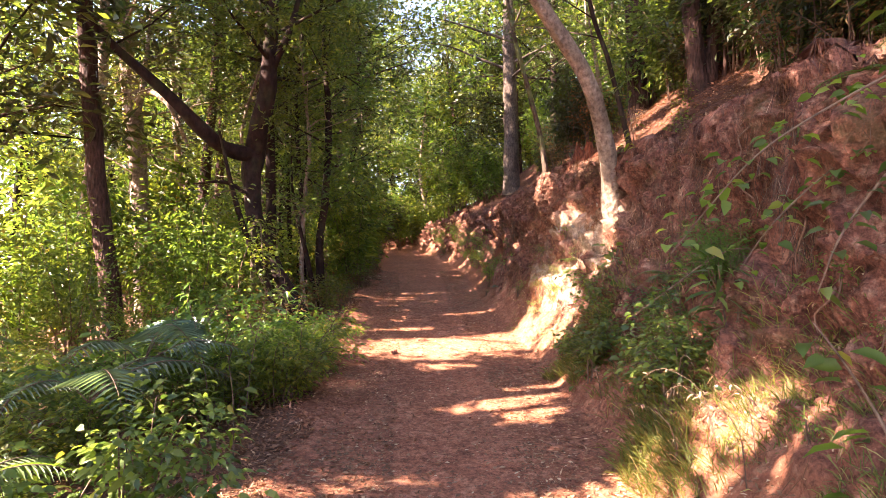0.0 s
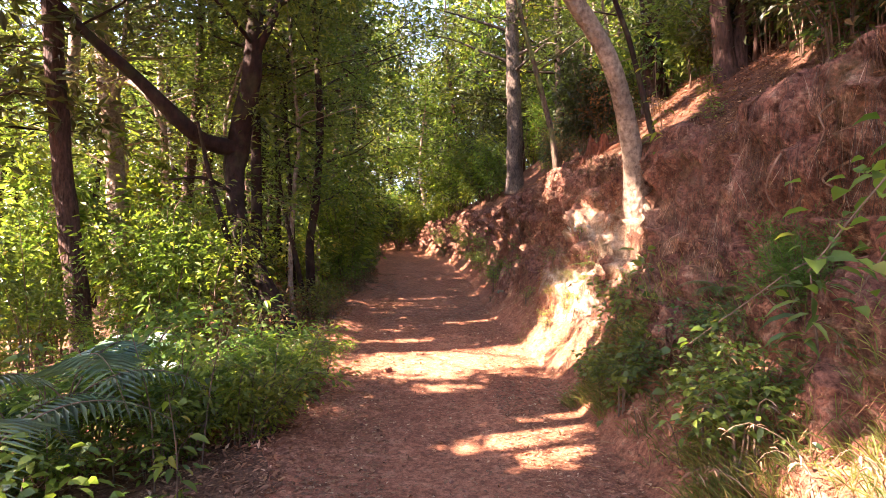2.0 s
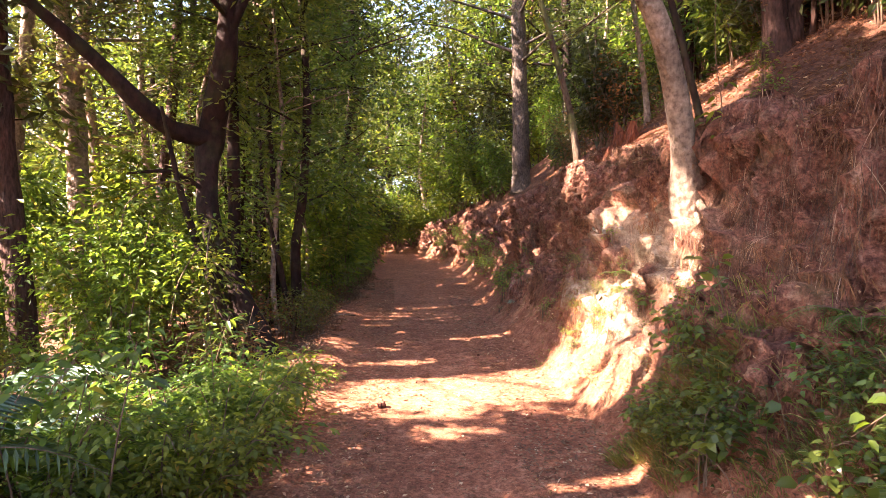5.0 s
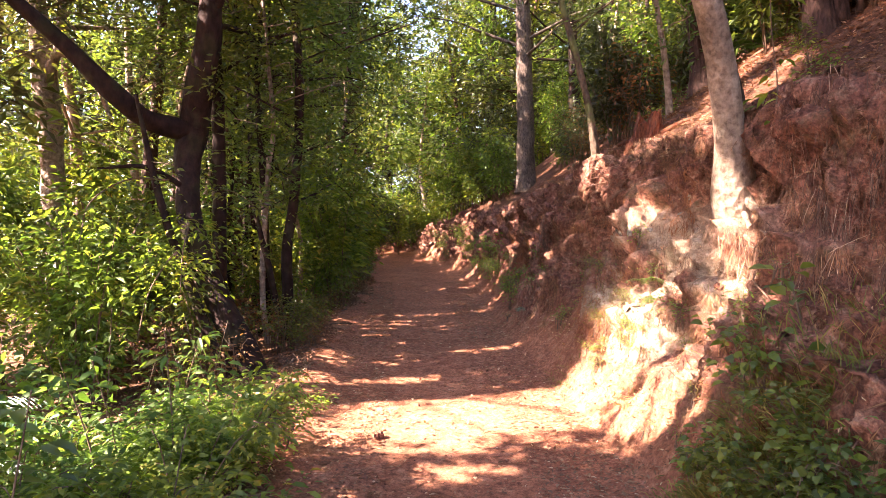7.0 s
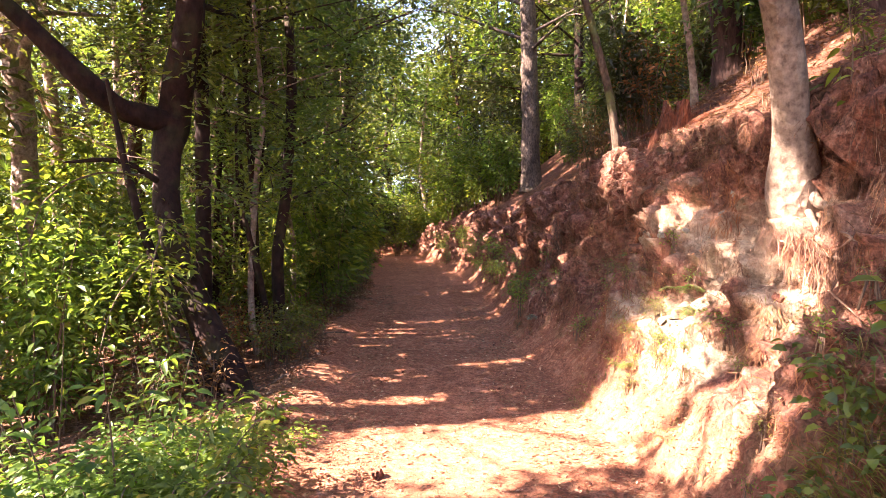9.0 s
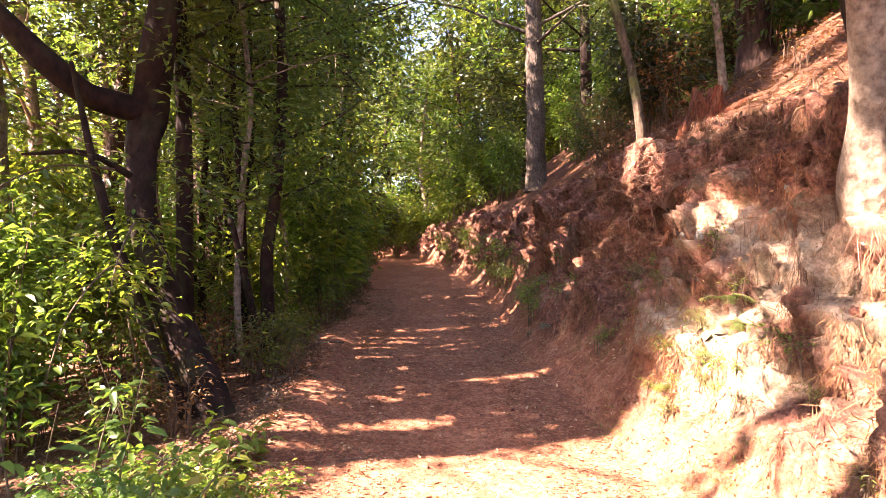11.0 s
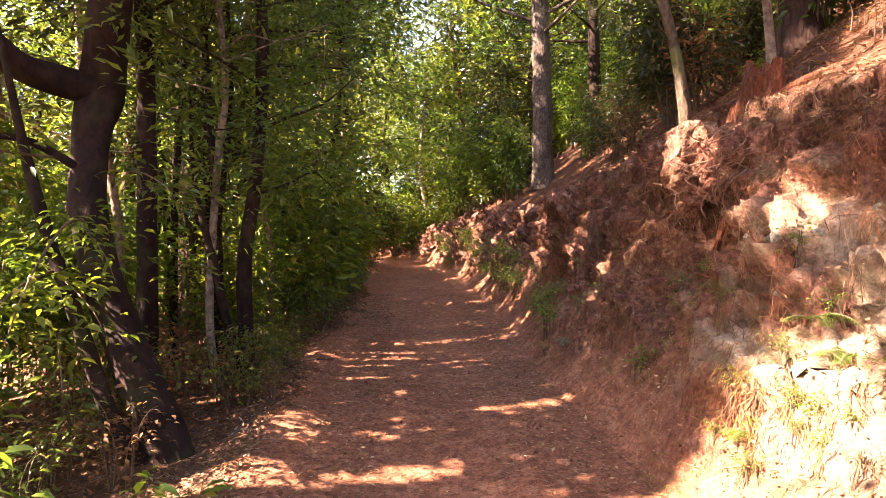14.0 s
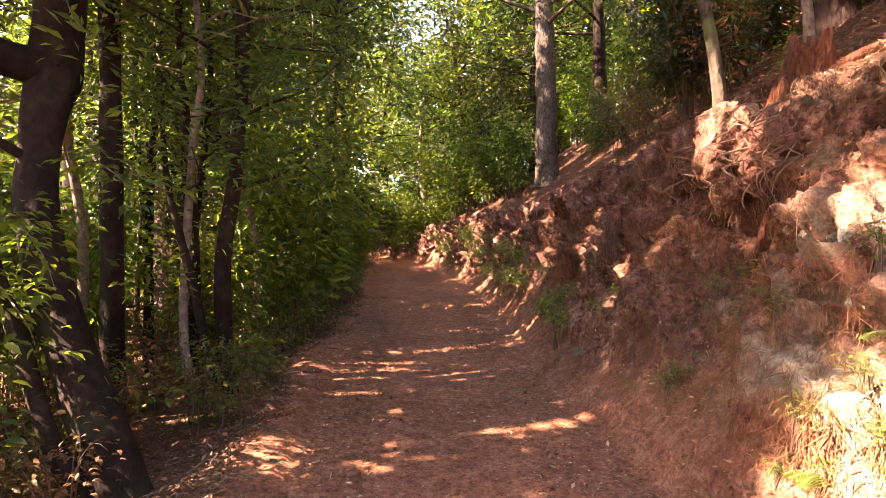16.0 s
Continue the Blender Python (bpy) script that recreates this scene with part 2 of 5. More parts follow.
def tube_data(points, sides=12, rough=0.1, step=0.12, seed=0.0):
    line = smooth_line(points, step)
    c, r = line[:, :3], np.maximum(line[:, 3], 0.001)
    tan = np.gradient(c, axis=0)
    tan /= np.linalg.norm(tan, axis=1)[:, None] + 1e-9
    ref = np.array([0.31, 0.95, 0.05])
    n1 = np.cross(tan, ref)
    n1 /= np.linalg.norm(n1, axis=1)[:, None] + 1e-9
    n2 = np.cross(tan, n1)
    a = np.linspace(0, 2 * np.pi, sides, endpoint=False)
    along = np.cumsum(np.r_[0, np.linalg.norm(np.diff(c, axis=0), axis=1)])
    lump = 1 + rough * 2 * (vn(np.cos(a)[None] * 2.1 + 9 + along[:, None] * 0.6, np.sin(a)[None] * 2.1 + along[:, None] * 2.2, seed) - 0.5)
    rr = r[:, None] * lump
    v = c[:, None] + rr[..., None] * (np.cos(a)[None, :, None] * n1[:, None] + np.sin(a)[None, :, None] * n2[:, None])
    m = len(c)
    i, j = np.meshgrid(np.arange(m - 1), np.arange(sides), indexing="ij")
    k = (j + 1) % sides
    f = np.stack([i * sides + j, i * sides + k, (i + 1) * sides + k, (i + 1) * sides + j], -1).reshape(-1, 4)
    v = np.vstack([v.reshape(-1, 3), c[:1], c[-1:]])
    s = np.arange(sides)
    lo, hi = m * sides, m * sides + 1
    caps = np.vstack([np.stack([np.full(sides, lo), (s + 1) % sides, s, np.full(sides, lo)], -1)[:, :3].repeat(1, 0)])
    top = (m - 1) * sides
    caps2 = np.stack([np.full(sides, hi), top + s, top + (s + 1) % sides], -1)
    return v, f, np.vstack([caps, caps2])


def tubes(name, lines, sides=8, rough=0.1, step=0.12):
    """One mesh of several tubes."""
    vs, fs, count = [], [], 0
    for n, pts in enumerate(lines):
        v, f, caps = tube_data(pts, sides, rough, step, n * 1.7)
        fs.append(f + count)
        fs.append(np.c_[caps, caps[:, 2]] + count)
        vs.append(v)
        count += len(v)
    v, f = np.vstack(vs), np.vstack(fs)
    me = bpy.data.meshes.new(name)
    rows = [tuple(r[:3]) if r[2] == r[3] else tuple(r) for r in f.tolist()]
    me.from_pydata(v.tolist(), [], rows)
    me.polygons.foreach_set("use_smooth", np.full(len(me.polygons), True))
    return me


def unit(a):
    return a / (np.linalg.norm(a, axis=1)[:, None] + 1e-9)


def leaves(name, at, way, length, width, fold=0.25, up=None, rng=RNG, droop=0.0):
    """Folded pointed leaves: at = stalk end, way = where the tip points; two faces each."""
    n = len(at)
    length, width = np.broadcast_to(length, n)[:, None], np.broadcast_to(width, n)[:, None]
    way = unit(way)
    if up is None:
        up = rng.normal(size=(n, 3)) * 0.6 + (0, 0, 1)
    side = unit(np.cross(way, up))
    nor = np.cross(side, way)
    mid = at + way * length * 0.42
    tip = at + way * length - np.array([0, 0, 1.0]) * length * droop
    a, b = mid + side * width * 0.5 + nor * width * fold, mid - side * width * 0.5 + nor * width * fold
    v = np.stack([at, a, tip, b], 1).reshape(-1, 3)
    k = np.arange(n)[:, None] * 4
    f = np.concatenate([k + [0, 1, 2], k + [0, 2, 3]], 1).reshape(-1, 3)
    return mesh_of(name, v, f, False)


def broad_leaves(name, at, way, length, width, fold=0.2, up=None, rng=RNG, droop=0.25, coarse=False):
    """Rounder leaves for plants close by: a midrib with two sides, bent down to the tip."""
    n = len(at)
    length, width = np.broadcast_to(length, n)[:, None], np.broadcast_to(width, n)[:, None]
    way = unit(way)
    if up is None:
        up = rng.normal(size=(n, 3)) * 0.45 + (0, 0, 1)
    side = unit(np.cross(way, up))
    nor = np.cross(side, way)
    down = np.array([0, 0, -1.0]) * length * droop
    m1, m2, tip = at + way * length * 0.3 + down * 0.05, at + way * length * 0.68 + down * 0.35, at + way * length + down
    if coarse:
        lift = nor * width * fold
        rows = [at, m1 + side * width * 0.44 + lift, m2 + side * width * 0.40 + lift * 0.8, tip, m2 - side * width * 0.40 + lift * 0.8, m1 - side * width * 0.44 + lift]
        v = np.stack(rows, 1).reshape(-1, 3)
        return mesh_of(name, v, (np.arange(n)[:, None] * 6 + [0, 1, 5, 1, 2, 5, 2, 4, 5, 2, 3, 4]).reshape(-1, 3), False)
    cols = [at]
    for m, wd in ((m1, 0.46), (m2, 0.40)):
        cols += [m + side * width * wd + nor * width * fold, m, m - side * width * wd + nor * width * fold]
    cols.append(tip)
    v = np.stack(cols, 1).reshape(-1, 3)
    k = np.arange(n)[:, None] * 8
    tri = [0, 1, 2, 0, 2, 3, 1, 4, 5, 1, 5, 2, 2, 5, 6, 2, 6, 3, 4, 7, 5, 5, 7, 6]
    return mesh_of(name, v, (k + tri).reshape(-1, 3), True)


# ---- the lie of the land ----
def line_y(y, knots):
    ys, vals = zip(*knots)
    return np.interp(y, ys, vals)


def soft_line(y, knots):
    return (line_y(y - 0.9, knots) + line_y(y - 0.3, knots) + line_y(y + 0.3, knots) + line_y(y + 0.9, knots)) / 4


def path_z(y):
    return soft_line(y, [(-200, -6), (-10, -0.3), (0, 0), (7.7, 0.26), (10.6, 0.45), (29, 1.49), (40, 1.75), (80, 1.8), (300, 1.8)])


def path_left(y):
    return soft_line(y, [(-20, -0.9), (4, -0.92), (9.6, -1.32), (14, -1.62), (17, -1.9), (20, -2.2), (22.5, -2.42), (26, -2.62), (29.5, -2.85), (33, -4.0), (40, -8.5), (60, -26), (300, -26)])


def seam_left(y):
    """Where the trodden earth gives way to the litter under the trees."""
    edge = soft_line(y, [(-20, 0.25), (5, 0.25), (9.5, 0.36), (11.5, 0.42), (14, 0.28), (17, 0.14), (20, 0.06), (300, 0.06)])
    return path_left(y) - edge + 0.34 * (vn(y * 1.3, y * 0 + 7.0, 53) - 0.5) + 0.16 * (vn(y * 5.1, y * 0 + 3.0, 54) - 0.5)


def bank_foot(y):
    return soft_line(y, [(-20, 1.3), (5, 1.22), (8.8, 1.13), (10.2, 0.95), (11.5, 0.8), (13, 0.8), (17.3, 0.68), (21.4, 0.3), (25, -0.32), (29, -1.2), (33, -2.0), (40, -6.2), (60, -23), (300, -23)])


def bank_high(y):
    return soft_line(y, [(-20, 2.6), (2, 2.6), (5, 2.4), (8, 2.3), (9.6, 2.35), (10.5, 2.5), (11.5, 2.25), (16, 1.8), (22, 1.7), (29, 1.2), (32, 0.5), (45, 0.3), (300, 0.3)])


def bank_wide(y):
    return soft_line(y, [(-20, 1.2), (4, 1.25), (6.5, 1.27), (8.5, 1.38), (9.4, 1.4), (10.3, 1.05), (11, 1.1), (12.5, 1.12), (14, 1.02), (16, 0.95), (22, 1.0), (29, 0.6), (45, 0.6), (300, 0.6)])


def seam(y):
    """Where the trodden earth gives way to the bank: a wandering line on the toe of the slope."""
    return bank_foot(y) + 0.10 + 0.42 * (vn(y * 1.1, y * 0 + 2.0, 51) - 0.5) + 0.16 * (vn(y * 4.3, y * 0 + 5.0, 52) - 0.5)


def ground_z(x, y):
    x, y = np.asarray(x, float), np.asarray(y, float)
    z0, xl, xf, h, w = path_z(y), path_left(y), bank_foot(y), bank_high(y), bank_wide(y)
    # gullies and ribs: the face wanders in and out
    wander = 0.45 * fbm(y * 0.75, x * 0.35, 3, 4) + 0.16 * fbm(y * 3.1, x * 1.4, 11, 3)
    s = x - xf
    face = np.clip(s / w, 0, 1)
    s2 = s + wander * np.clip(s / 0.35, 0, 1) * np.clip(1.6 - s / (w * 1.5), 0, 1)
    q = np.clip(s2 / w, 0, 1)
    # a sloping talus below, a steep face above
    talus = line_y(y, [(-20, 0.55), (4, 0.58), (5.5, 0.62), (7.3, 0.62), (8.4, 0.58), (9.2, 0.75), (10.2, 0.5), (11, 0.42), (13, 0.45), (16, 0.5), (300, 0.5)])
    steep = line_y(y, [(-20, 3), (4, 4), (5.5, 6), (7.5, 6), (8.5, 4.5), (9.2, 3), (10.2, 2.5), (300, 2.5)])
    rise = h * (talus * q + (1 - talus) * q ** steep)
    over = np.clip(s2 - w, 0, None)
    hill = np.where(over < 7, 0.72 * over, 5.04 + 0.5 * (over - 7))
    hill = np.where(over > 30, 16.5 + 0.05 * (over - 30), hill)
    hill = hill * line_y(y, [(-300, 0.5), (2, 0.52), (5, 0.6), (7, 0.78), (8.7, 1), (300, 1)])
    hill = hill * line_y(y, [(-300, 1), (25, 1), (40, 0.25), (300, 0.25)])
    z = z0 + rise + hill
    z = z + np.where(s > 0, (0.10 + 0.35 * face * (1 - face)) * fbm(x * 2.3, y * 2.3, 5, 4) * np.clip(s / 0.3, 0, 1), 0)
    z = z + np.where(s > 0, 0.14 * fbm(x * 9.0, y * 9.0, 8, 3) * np.clip(s / 0.3, 0, 1), 0)
    # the trodden way: slightly hollow, small bumps
    mid, half = (xl + xf) / 2, (xf - xl) / 2
    inside = np.clip(1 - np.abs(x - mid) / half, 0, 1)
    z = z - np.where((s <= 0) & (x > xl), 0.05 * np.sqrt(inside), 0)
    z = z + 0.03 * fbm(x * 1.7, y * 1.7, 21, 4) + 0.012 * fbm(x * 12, y * 12, 31, 2)
    # the left side: a low shoulder, then falling ground
    d = np.clip(xl - x, 0, None)
    berm = 0.10 * np.exp(-((d - 0.35) / 0.3) ** 2) * (d > 0) * line_y(y, [(-20, 0.2), (8, 0.4), (10, 1.0), (300, 1.0)])
    drop = -0.13 * d - 0.12 * np.clip(d - 7, 0, None)
    drop = np.maximum(drop, -9)
    z = z + np.where(d > 0, berm + drop + np.clip(d, 0, 1) * 0.25 * fbm(x * 0.8, y * 0.8, 41, 4), 0)
    return z


def at_ground(x, y, lift=0.0):
    return np.stack([x, y, ground_z(x, y) + lift], -1)


rows_y = np.concatenate([[-200, -120, -70, -40, -24], np.arange(-14, 1, 0.35), np.arange(1, 14.5, 0.045), np.arange(14.5, 32, 0.12), np.arange(32, 60, 0.8), [65, 75, 90, 120, 170, 260]])


def land(name, cols, mat, label, category):
    """A strip of the land; cols(y) gives its x positions from left to right."""
    xs = np.stack([cols(np.array(float(y))) for y in rows_y])
    ys = np.repeat(rows_y[:, None], xs.shape[1], 1)
    v = np.stack([xs, ys, ground_z(xs, ys)], -1)
    m, n = xs.shape
    i, j = np.meshgrid(np.arange(m - 1), np.arange(n - 1), indexing="ij")
    f = np.stack([i * n + j, i * n + j + 1, (i + 1) * n + j + 1, (i + 1) * n + j], -1).reshape(-1, 4)
    ob = part(name, mesh_of(name, v.reshape(-1, 3), f), mat)
    return tagged(ob, label, category, kind="structure")


grade = np.linspace(0, 1, 46)
land("ground", lambda y: seam_left(y) - 250 * grade[::-1] ** 3.2 - 1.5 * grade[::-1], SOIL_FOREST, "dark leaf-strewn forest soil beside the path", "ground")
land("path", lambda y: seam_left(y) + (seam(y) - seam_left(y)) * np.linspace(0, 1, 56), SOIL_PATH, "reddish trodden earth footpath with scattered dry leaves", "path")
def vn3(p, seed=0.0):
    """Smooth value noise in 0..1 at points in space."""
    lo, out = np.floor(p), 0.0
    f = p - lo
    f = f * f * (3 - 2 * f)
    for a in (0, 1):
        for b in (0, 1):
            for c in (0, 1):
                h = np.sin((lo[..., 0] + a) * 127.1 + (lo[..., 1] + b) * 311.7 + (lo[..., 2] + c) * 191.3 + seed * 74.7) * 43758.5453
                wgt = (f[..., 0] if a else 1 - f[..., 0]) * (f[..., 1] if b else 1 - f[..., 1]) * (f[..., 2] if c else 1 - f[..., 2])
                out = out + wgt * (h - np.floor(h))
    return out


def crumble(p, edge):
    """How far the bank's face stands proud: clods, ledges, runnels and hollows."""
    big = vn3(p * (1.5, 1.5, 1.9), 1) - 0.5
    ledge = np.abs(vn3(p * (2.2, 2.2, 4.2), 2) - 0.5) * 2
    clod = np.abs(vn3(p * 7.0, 3) - 0.5) * 2
    run = vn3(p * (9.0, 9.0, 1.3), 4) - 0.5
    fine = vn3(p * 19.0, 5) - 0.5
    knob = np.abs(vn3(p * (13.0, 13.0, 11.0), 6) - 0.5) * 2
    return (0.34 * big + 0.28 * (0.5 - ledge) + 0.21 * (0.42 - clod) + 0.15 * run + 0.11 * (0.42 - knob) + 0.07 * fine - 0.03) * edge - 0.42 * np.exp(-((p[..., 1] - 10.25) / 0.45) ** 2 - ((p[..., 2] - 2.0) / 0.38) ** 2) * edge


BANK_COLS = np.linspace(0, 1, 110)


def bank_points():
    ys = np.concatenate([[-200, -120, -70, -40, -24], np.arange(-14, 1, 0.35), np.arange(1, 14.5, 0.045), np.arange(14.5, 32, 0.12), np.arange(32, 60, 0.8), [65, 75, 90, 120, 170, 260]])
    xs = seam(ys)[:, None] + (bank_foot(ys) + bank_wide(ys) * 1.35 - seam(ys))[:, None] * BANK_COLS[None] ** 0.85
    yy = np.repeat(ys[:, None], xs.shape[1], 1)
    v = np.stack([xs, yy, ground_z(xs, yy)], -1)
    dy, dx = np.gradient(v, axis=0), np.gradient(v, axis=1)
    nor = np.cross(dx, dy)
    nor /= np.linalg.norm(nor, axis=-1)[..., None] + 1e-9
    edge = np.clip((BANK_COLS - 0.10) * 4.0, 0.04, 1) * np.clip(BANK_COLS * 20, 0, 1) * np.clip((1 - BANK_COLS) * 7, 0, 1)
    near = ((ys > -14) & (ys < 45)).astype(float)
    v = v + nor * crumble(v, edge[None] * near[:, None])[..., None]
    return v, nor


BANK_V, BANK_N = bank_points()
bm_rows, bm_cols = BANK_V.shape[:2]
ii, jj = np.meshgrid(np.arange(bm_rows - 1), np.arange(bm_cols - 1), indexing="ij")
bank_faces = np.stack([ii * bm_cols + jj, ii * bm_cols + jj + 1, (ii + 1) * bm_cols + jj + 1, (ii + 1) * bm_cols + jj], -1).reshape(-1, 4)
bank_mesh = mesh_of("bank", BANK_V.reshape(-1, 3), bank_faces)
wide = 0.09 + 0.16 * vn(BANK_V[..., 1] * 1.9, BANK_V[..., 2] * 1.9, 55)
bank_mesh.attributes.new("toe", "FLOAT", "POINT").data.foreach_set("value", np.clip(1.35 - BANK_COLS[None] / wide, 0, 1).astype(np.float32).ravel())
# pale weathered clay and rock in the lower face, painted paler where sun falls
by, bz = BANK_V[..., 1], BANK_V[..., 2]
sunlit_clay = np.exp(-((by - 8.6) / 1.35) ** 4) * np.clip((2.25 - bz) * 3, 0, 1) * np.clip((bz - 0.55) * 4, 0, 1) * np.clip((vn3(BANK_V * (2.6, 2.6, 3.4), 21) - 0.30) * 5, 0, 1)
bank_mesh.attributes.new("sunlit_clay", "FLOAT", "POINT").data.foreach_set("value", (0.75 * sunlit_clay).astype(np.float32).ravel())
tagged(part("bank", bank_mesh, SOIL_BANK), "crumbling red earth bank cut beside the path", "bank", kind="structure")


def bank_at(y, z):
    """The place on the face at a distance along the path and a height."""
    k = int(np.argmin(abs(BANK_V[:, 0, 1] - y)))
    j = int(np.argmin(abs(BANK_V[k, 6:, 2] - z))) + 6
    return BANK_V[k, j], BANK_N[k, j]


def on_bank(n, y0, y1, c0, c1, rng):
    """Random places on the face between two distances and two heights of the face (0 foot, 1 lip)."""
    ys = BANK_V[:, 0, 1]
    rows = np.flatnonzero((ys >= y0) & (ys <= y1))
    r, c = rng.choice(rows, n), (rng.uniform(c0, c1, n) * (bm_cols - 1)).astype(int)
    return BANK_V[r, c] + rng.normal(size=(n, 3)) * (0.01, 0.025, 0.01), BANK_N[r, c]

land("hillside", lambda y: bank_foot(y) + bank_wide(y) * 1.35 + 6 * np.linspace(0, 1, 110) + 240 * np.linspace(0, 1, 110) ** 3.2, SOIL_SLOPE, "steep slope covered with reddish pine needles", "hillside")


# ---- where the sun comes through the trees ----
def beam(p):
    """Which beam of sunlight passes a point: its offset across the light and where it lands along it."""
    ca, sa = math.cos(SUN_AZ), math.sin(SUN_AZ)
    return -p[:, 0] * sa + p[:, 1] * ca, p[:, 0] * ca + p[:, 1] * sa + (p[:, 2] - 0.35) / math.tan(SUN_EL)


GAPS = [(7.9, 3.2, 0.95, 4.5), (8.3, 9.4, 0.45, 1.6), (5.65, 2.3, 0.42, 0.9), (2.7, 2.85, 0.8, 0.85), (6.65, 3.7, 0.85, 1.2), (6.7, 4.9, 0.65, 1.4), (9.2, 0.5, 0.6, 0.9), (24.5, 9, 3.0, 3.5), (27.5, 5, 3.0, 5.0), (14.4, 4.1, 0.3, 0.6),
        (11.06, 5.7, 0.45, 0.7), (9.65, 7.1, 0.6, 1.2), (9.5, 10.6, 0.5, 1.5), (10.4, 9.2, 0.4, 1.0), (12.2, 3.6, 0.2, 0.6), (10.3, 3.2, 0.22, 0.9),
        (6.7, -0.8, 1.5, 1.9), (3.9, -2.3, 1.1, 1.1), (5.5, -5.0, 1.7, 1.4), (10.5, -6.5, 1.8, 1.3), (16, -5.5, 2.2, 1.6), (10.2, 0.5, 0.45, 0.9), (12.6, 2.0, 0.8, 1.1), (14.9, 3.0, 0.8, 0.9), (17.5, 3.6, 0.9, 1.0), (20.5, 3.8, 1.1, 1.3),
        (10.55, 6.3, 0.3, 0.7), (8.9, 8.6, 0.6, 1.1), (8.5, 6.2, 0.45, 0.8), (12.3, 6.3, 0.5, 0.9), (15.5, 6.0, 0.6, 1.0), (18.5, 6.5, 0.7, 1.2), (21.0, 7.0, 1.0, 1.5)]


def open_to_sun(p):
    """True where the canopy leaves a gap."""
    across, along = beam(p)
    best = np.zeros(len(p))
    wob = (0.5 + 0.12 * np.clip(along - 3, 0, 6)) * fbm(across * 1.9, along * 0.9, 61, 3)
    for a, b, ra, rb in GAPS:
        best = np.maximum(best, 1.15 + wob - np.hypot((across - a) / ra, (along - b) / rb))
    streak = fbm(across * 2.4, along * 0.6, 71, 3) > 0.145
    ragged = np.modf(np.abs(p[:, 0] * 91.7 + p[:, 1] * 57.3 + p[:, 2] * 33.1))[0]
    return (best > 0.12 + 0.5 * ragged) | (streak & (across > 1) & (across < 22))


# ---- trees ----
def spray(centres, n_each, spread, rng, flat=0.7):
    """Leaf stalk ends round twig centres, and the way each leaf points."""
    c = np.repeat(centres, n_each, 0)
    off = rng.normal(size=c.shape) * np.array([spread, spread, spread * flat])
    way = unit(off + rng.normal(size=c.shape) * spread * 0.5) * (1, 1, 0.7) + np.array([0, 0, -0.12])
    return c + off, way


def limb_set(trunk, count, low, high, reach, rng, rise=0.35, thick=0.32):
    """Side limbs of a trunk line: lists of rows x, y, z, radius."""
    line = smooth_line(trunk, 0.1)
    z = line[:, 2]
    out = []
    for i in range(count):
        zz = low + (high - low) * (i + rng.random()) / count
        k = int(np.argmin(abs(z - zz)))
        p, r = line[k, :3], line[k, 3]
        a = rng.random() * 6.283
        length = reach * (0.6 + 0.7 * rng.random()) * (1.15 - 0.6 * (zz - low) / max(0.1, high - low))
        d = np.array([math.cos(a), math.sin(a), rise * (0.4 + 1.2 * rng.random())])
        bend = rng.normal(size=3) * 0.18
        r0 = max(0.012, min(r * thick, 0.06))
        out.append([(*p, r0), (*(p + d * length * 0.35 + bend * 0.4), r0 * 0.75), (*(p + d * length * 0.7 + bend), r0 * 0.45), (*(p + d * length + (0, 0, -0.1 * length)), 0.006)])
    return out


def crown_points(limbs, per_limb, rng, jitter=0.35):
    pts = []
    for l in limbs:
        line = smooth_line(l, 0.08)[:, :3]
        k = (len(line) * (0.25 + 0.75 * rng.random(per_limb) ** 0.7)).astype(int).clip(0, len(line) - 1)
        pts.append(line[k] + rng.normal(size=(per_limb, 3)) * jitter)
    return np.vstack(pts)


def tree(name, label, trunk, bark, limbs=(), leaf=None, n_limbs=14, low=2.5, high=9.0, reach=2.0, tufts=14, per_tuft=40, size=0.09, slim=0.34, seed=1, sides=14,
         gaps=True, extra=(), jitter=0.38, spread=0.135, group="", category="tree", rise=0.35, far=False):
    """A tree: trunk, named limbs, thin limbs and a crown of single leaves. trunk and limbs are rows of x, y, z, radius."""
    rng = np.random.default_rng(seed)
    base = trunk[0][:3]
    t = thing(name, base, label, category, group)
    part("trunk", tubes("trunk", [trunk], sides, 0.13, 0.5 if far else 0.08), bark, t)
    for l in limbs:
        part("limb", tubes("limb", [l], 10, 0.14, 0.08), bark, t)
    thin = limb_set(trunk, n_limbs, low, high, reach, rng, rise) if n_limbs else []
    for l in limbs:
        if len(l) > 2 and l[-1][2] > low:
            thin += limb_set(l[1:], 3, max(low, l[1][2]), l[-1][2], reach * 0.7, rng)
    if far and thin:
        tagged(part("branchwork", tubes("branchwork", thin, 4, 0.1, 0.9), bark, t), kind="stuff")
    for l in (() if far else thin):
        part("branch", tubes("branch", [l], 6, 0.1, 0.25), bark, t)
    if leaf is not None and (thin or extra):
        c = crown_points(list(thin) + list(extra), tufts, rng, jitter)
        at, way = spray(c, per_tuft, spread, rng)
        if gaps:
            keep = ~open_to_sun(at) | (at[:, 2] < 1.9)
            at, way = at[keep], way[keep]
        n = len(at)
        ln = size * (0.6 + 0.8 * rng.random(n))
        part("crown", leaves("crown", at, way, ln, ln * slim, rng=rng), leaf, t)
    return t


def gz(x, y):
    """The height of the ground, on the crumbled bank too."""
    z = float(ground_z(x, y))
    k = int(np.argmin(abs(BANK_V[:, 0, 1] - y)))
    row = BANK_V[k]
    if row[0, 0] < x < row[-1, 0] and 0 < y < 40:
        z = float(row[np.argsort(abs(row[:, 0] - x))[:3], 2].mean())
    return z


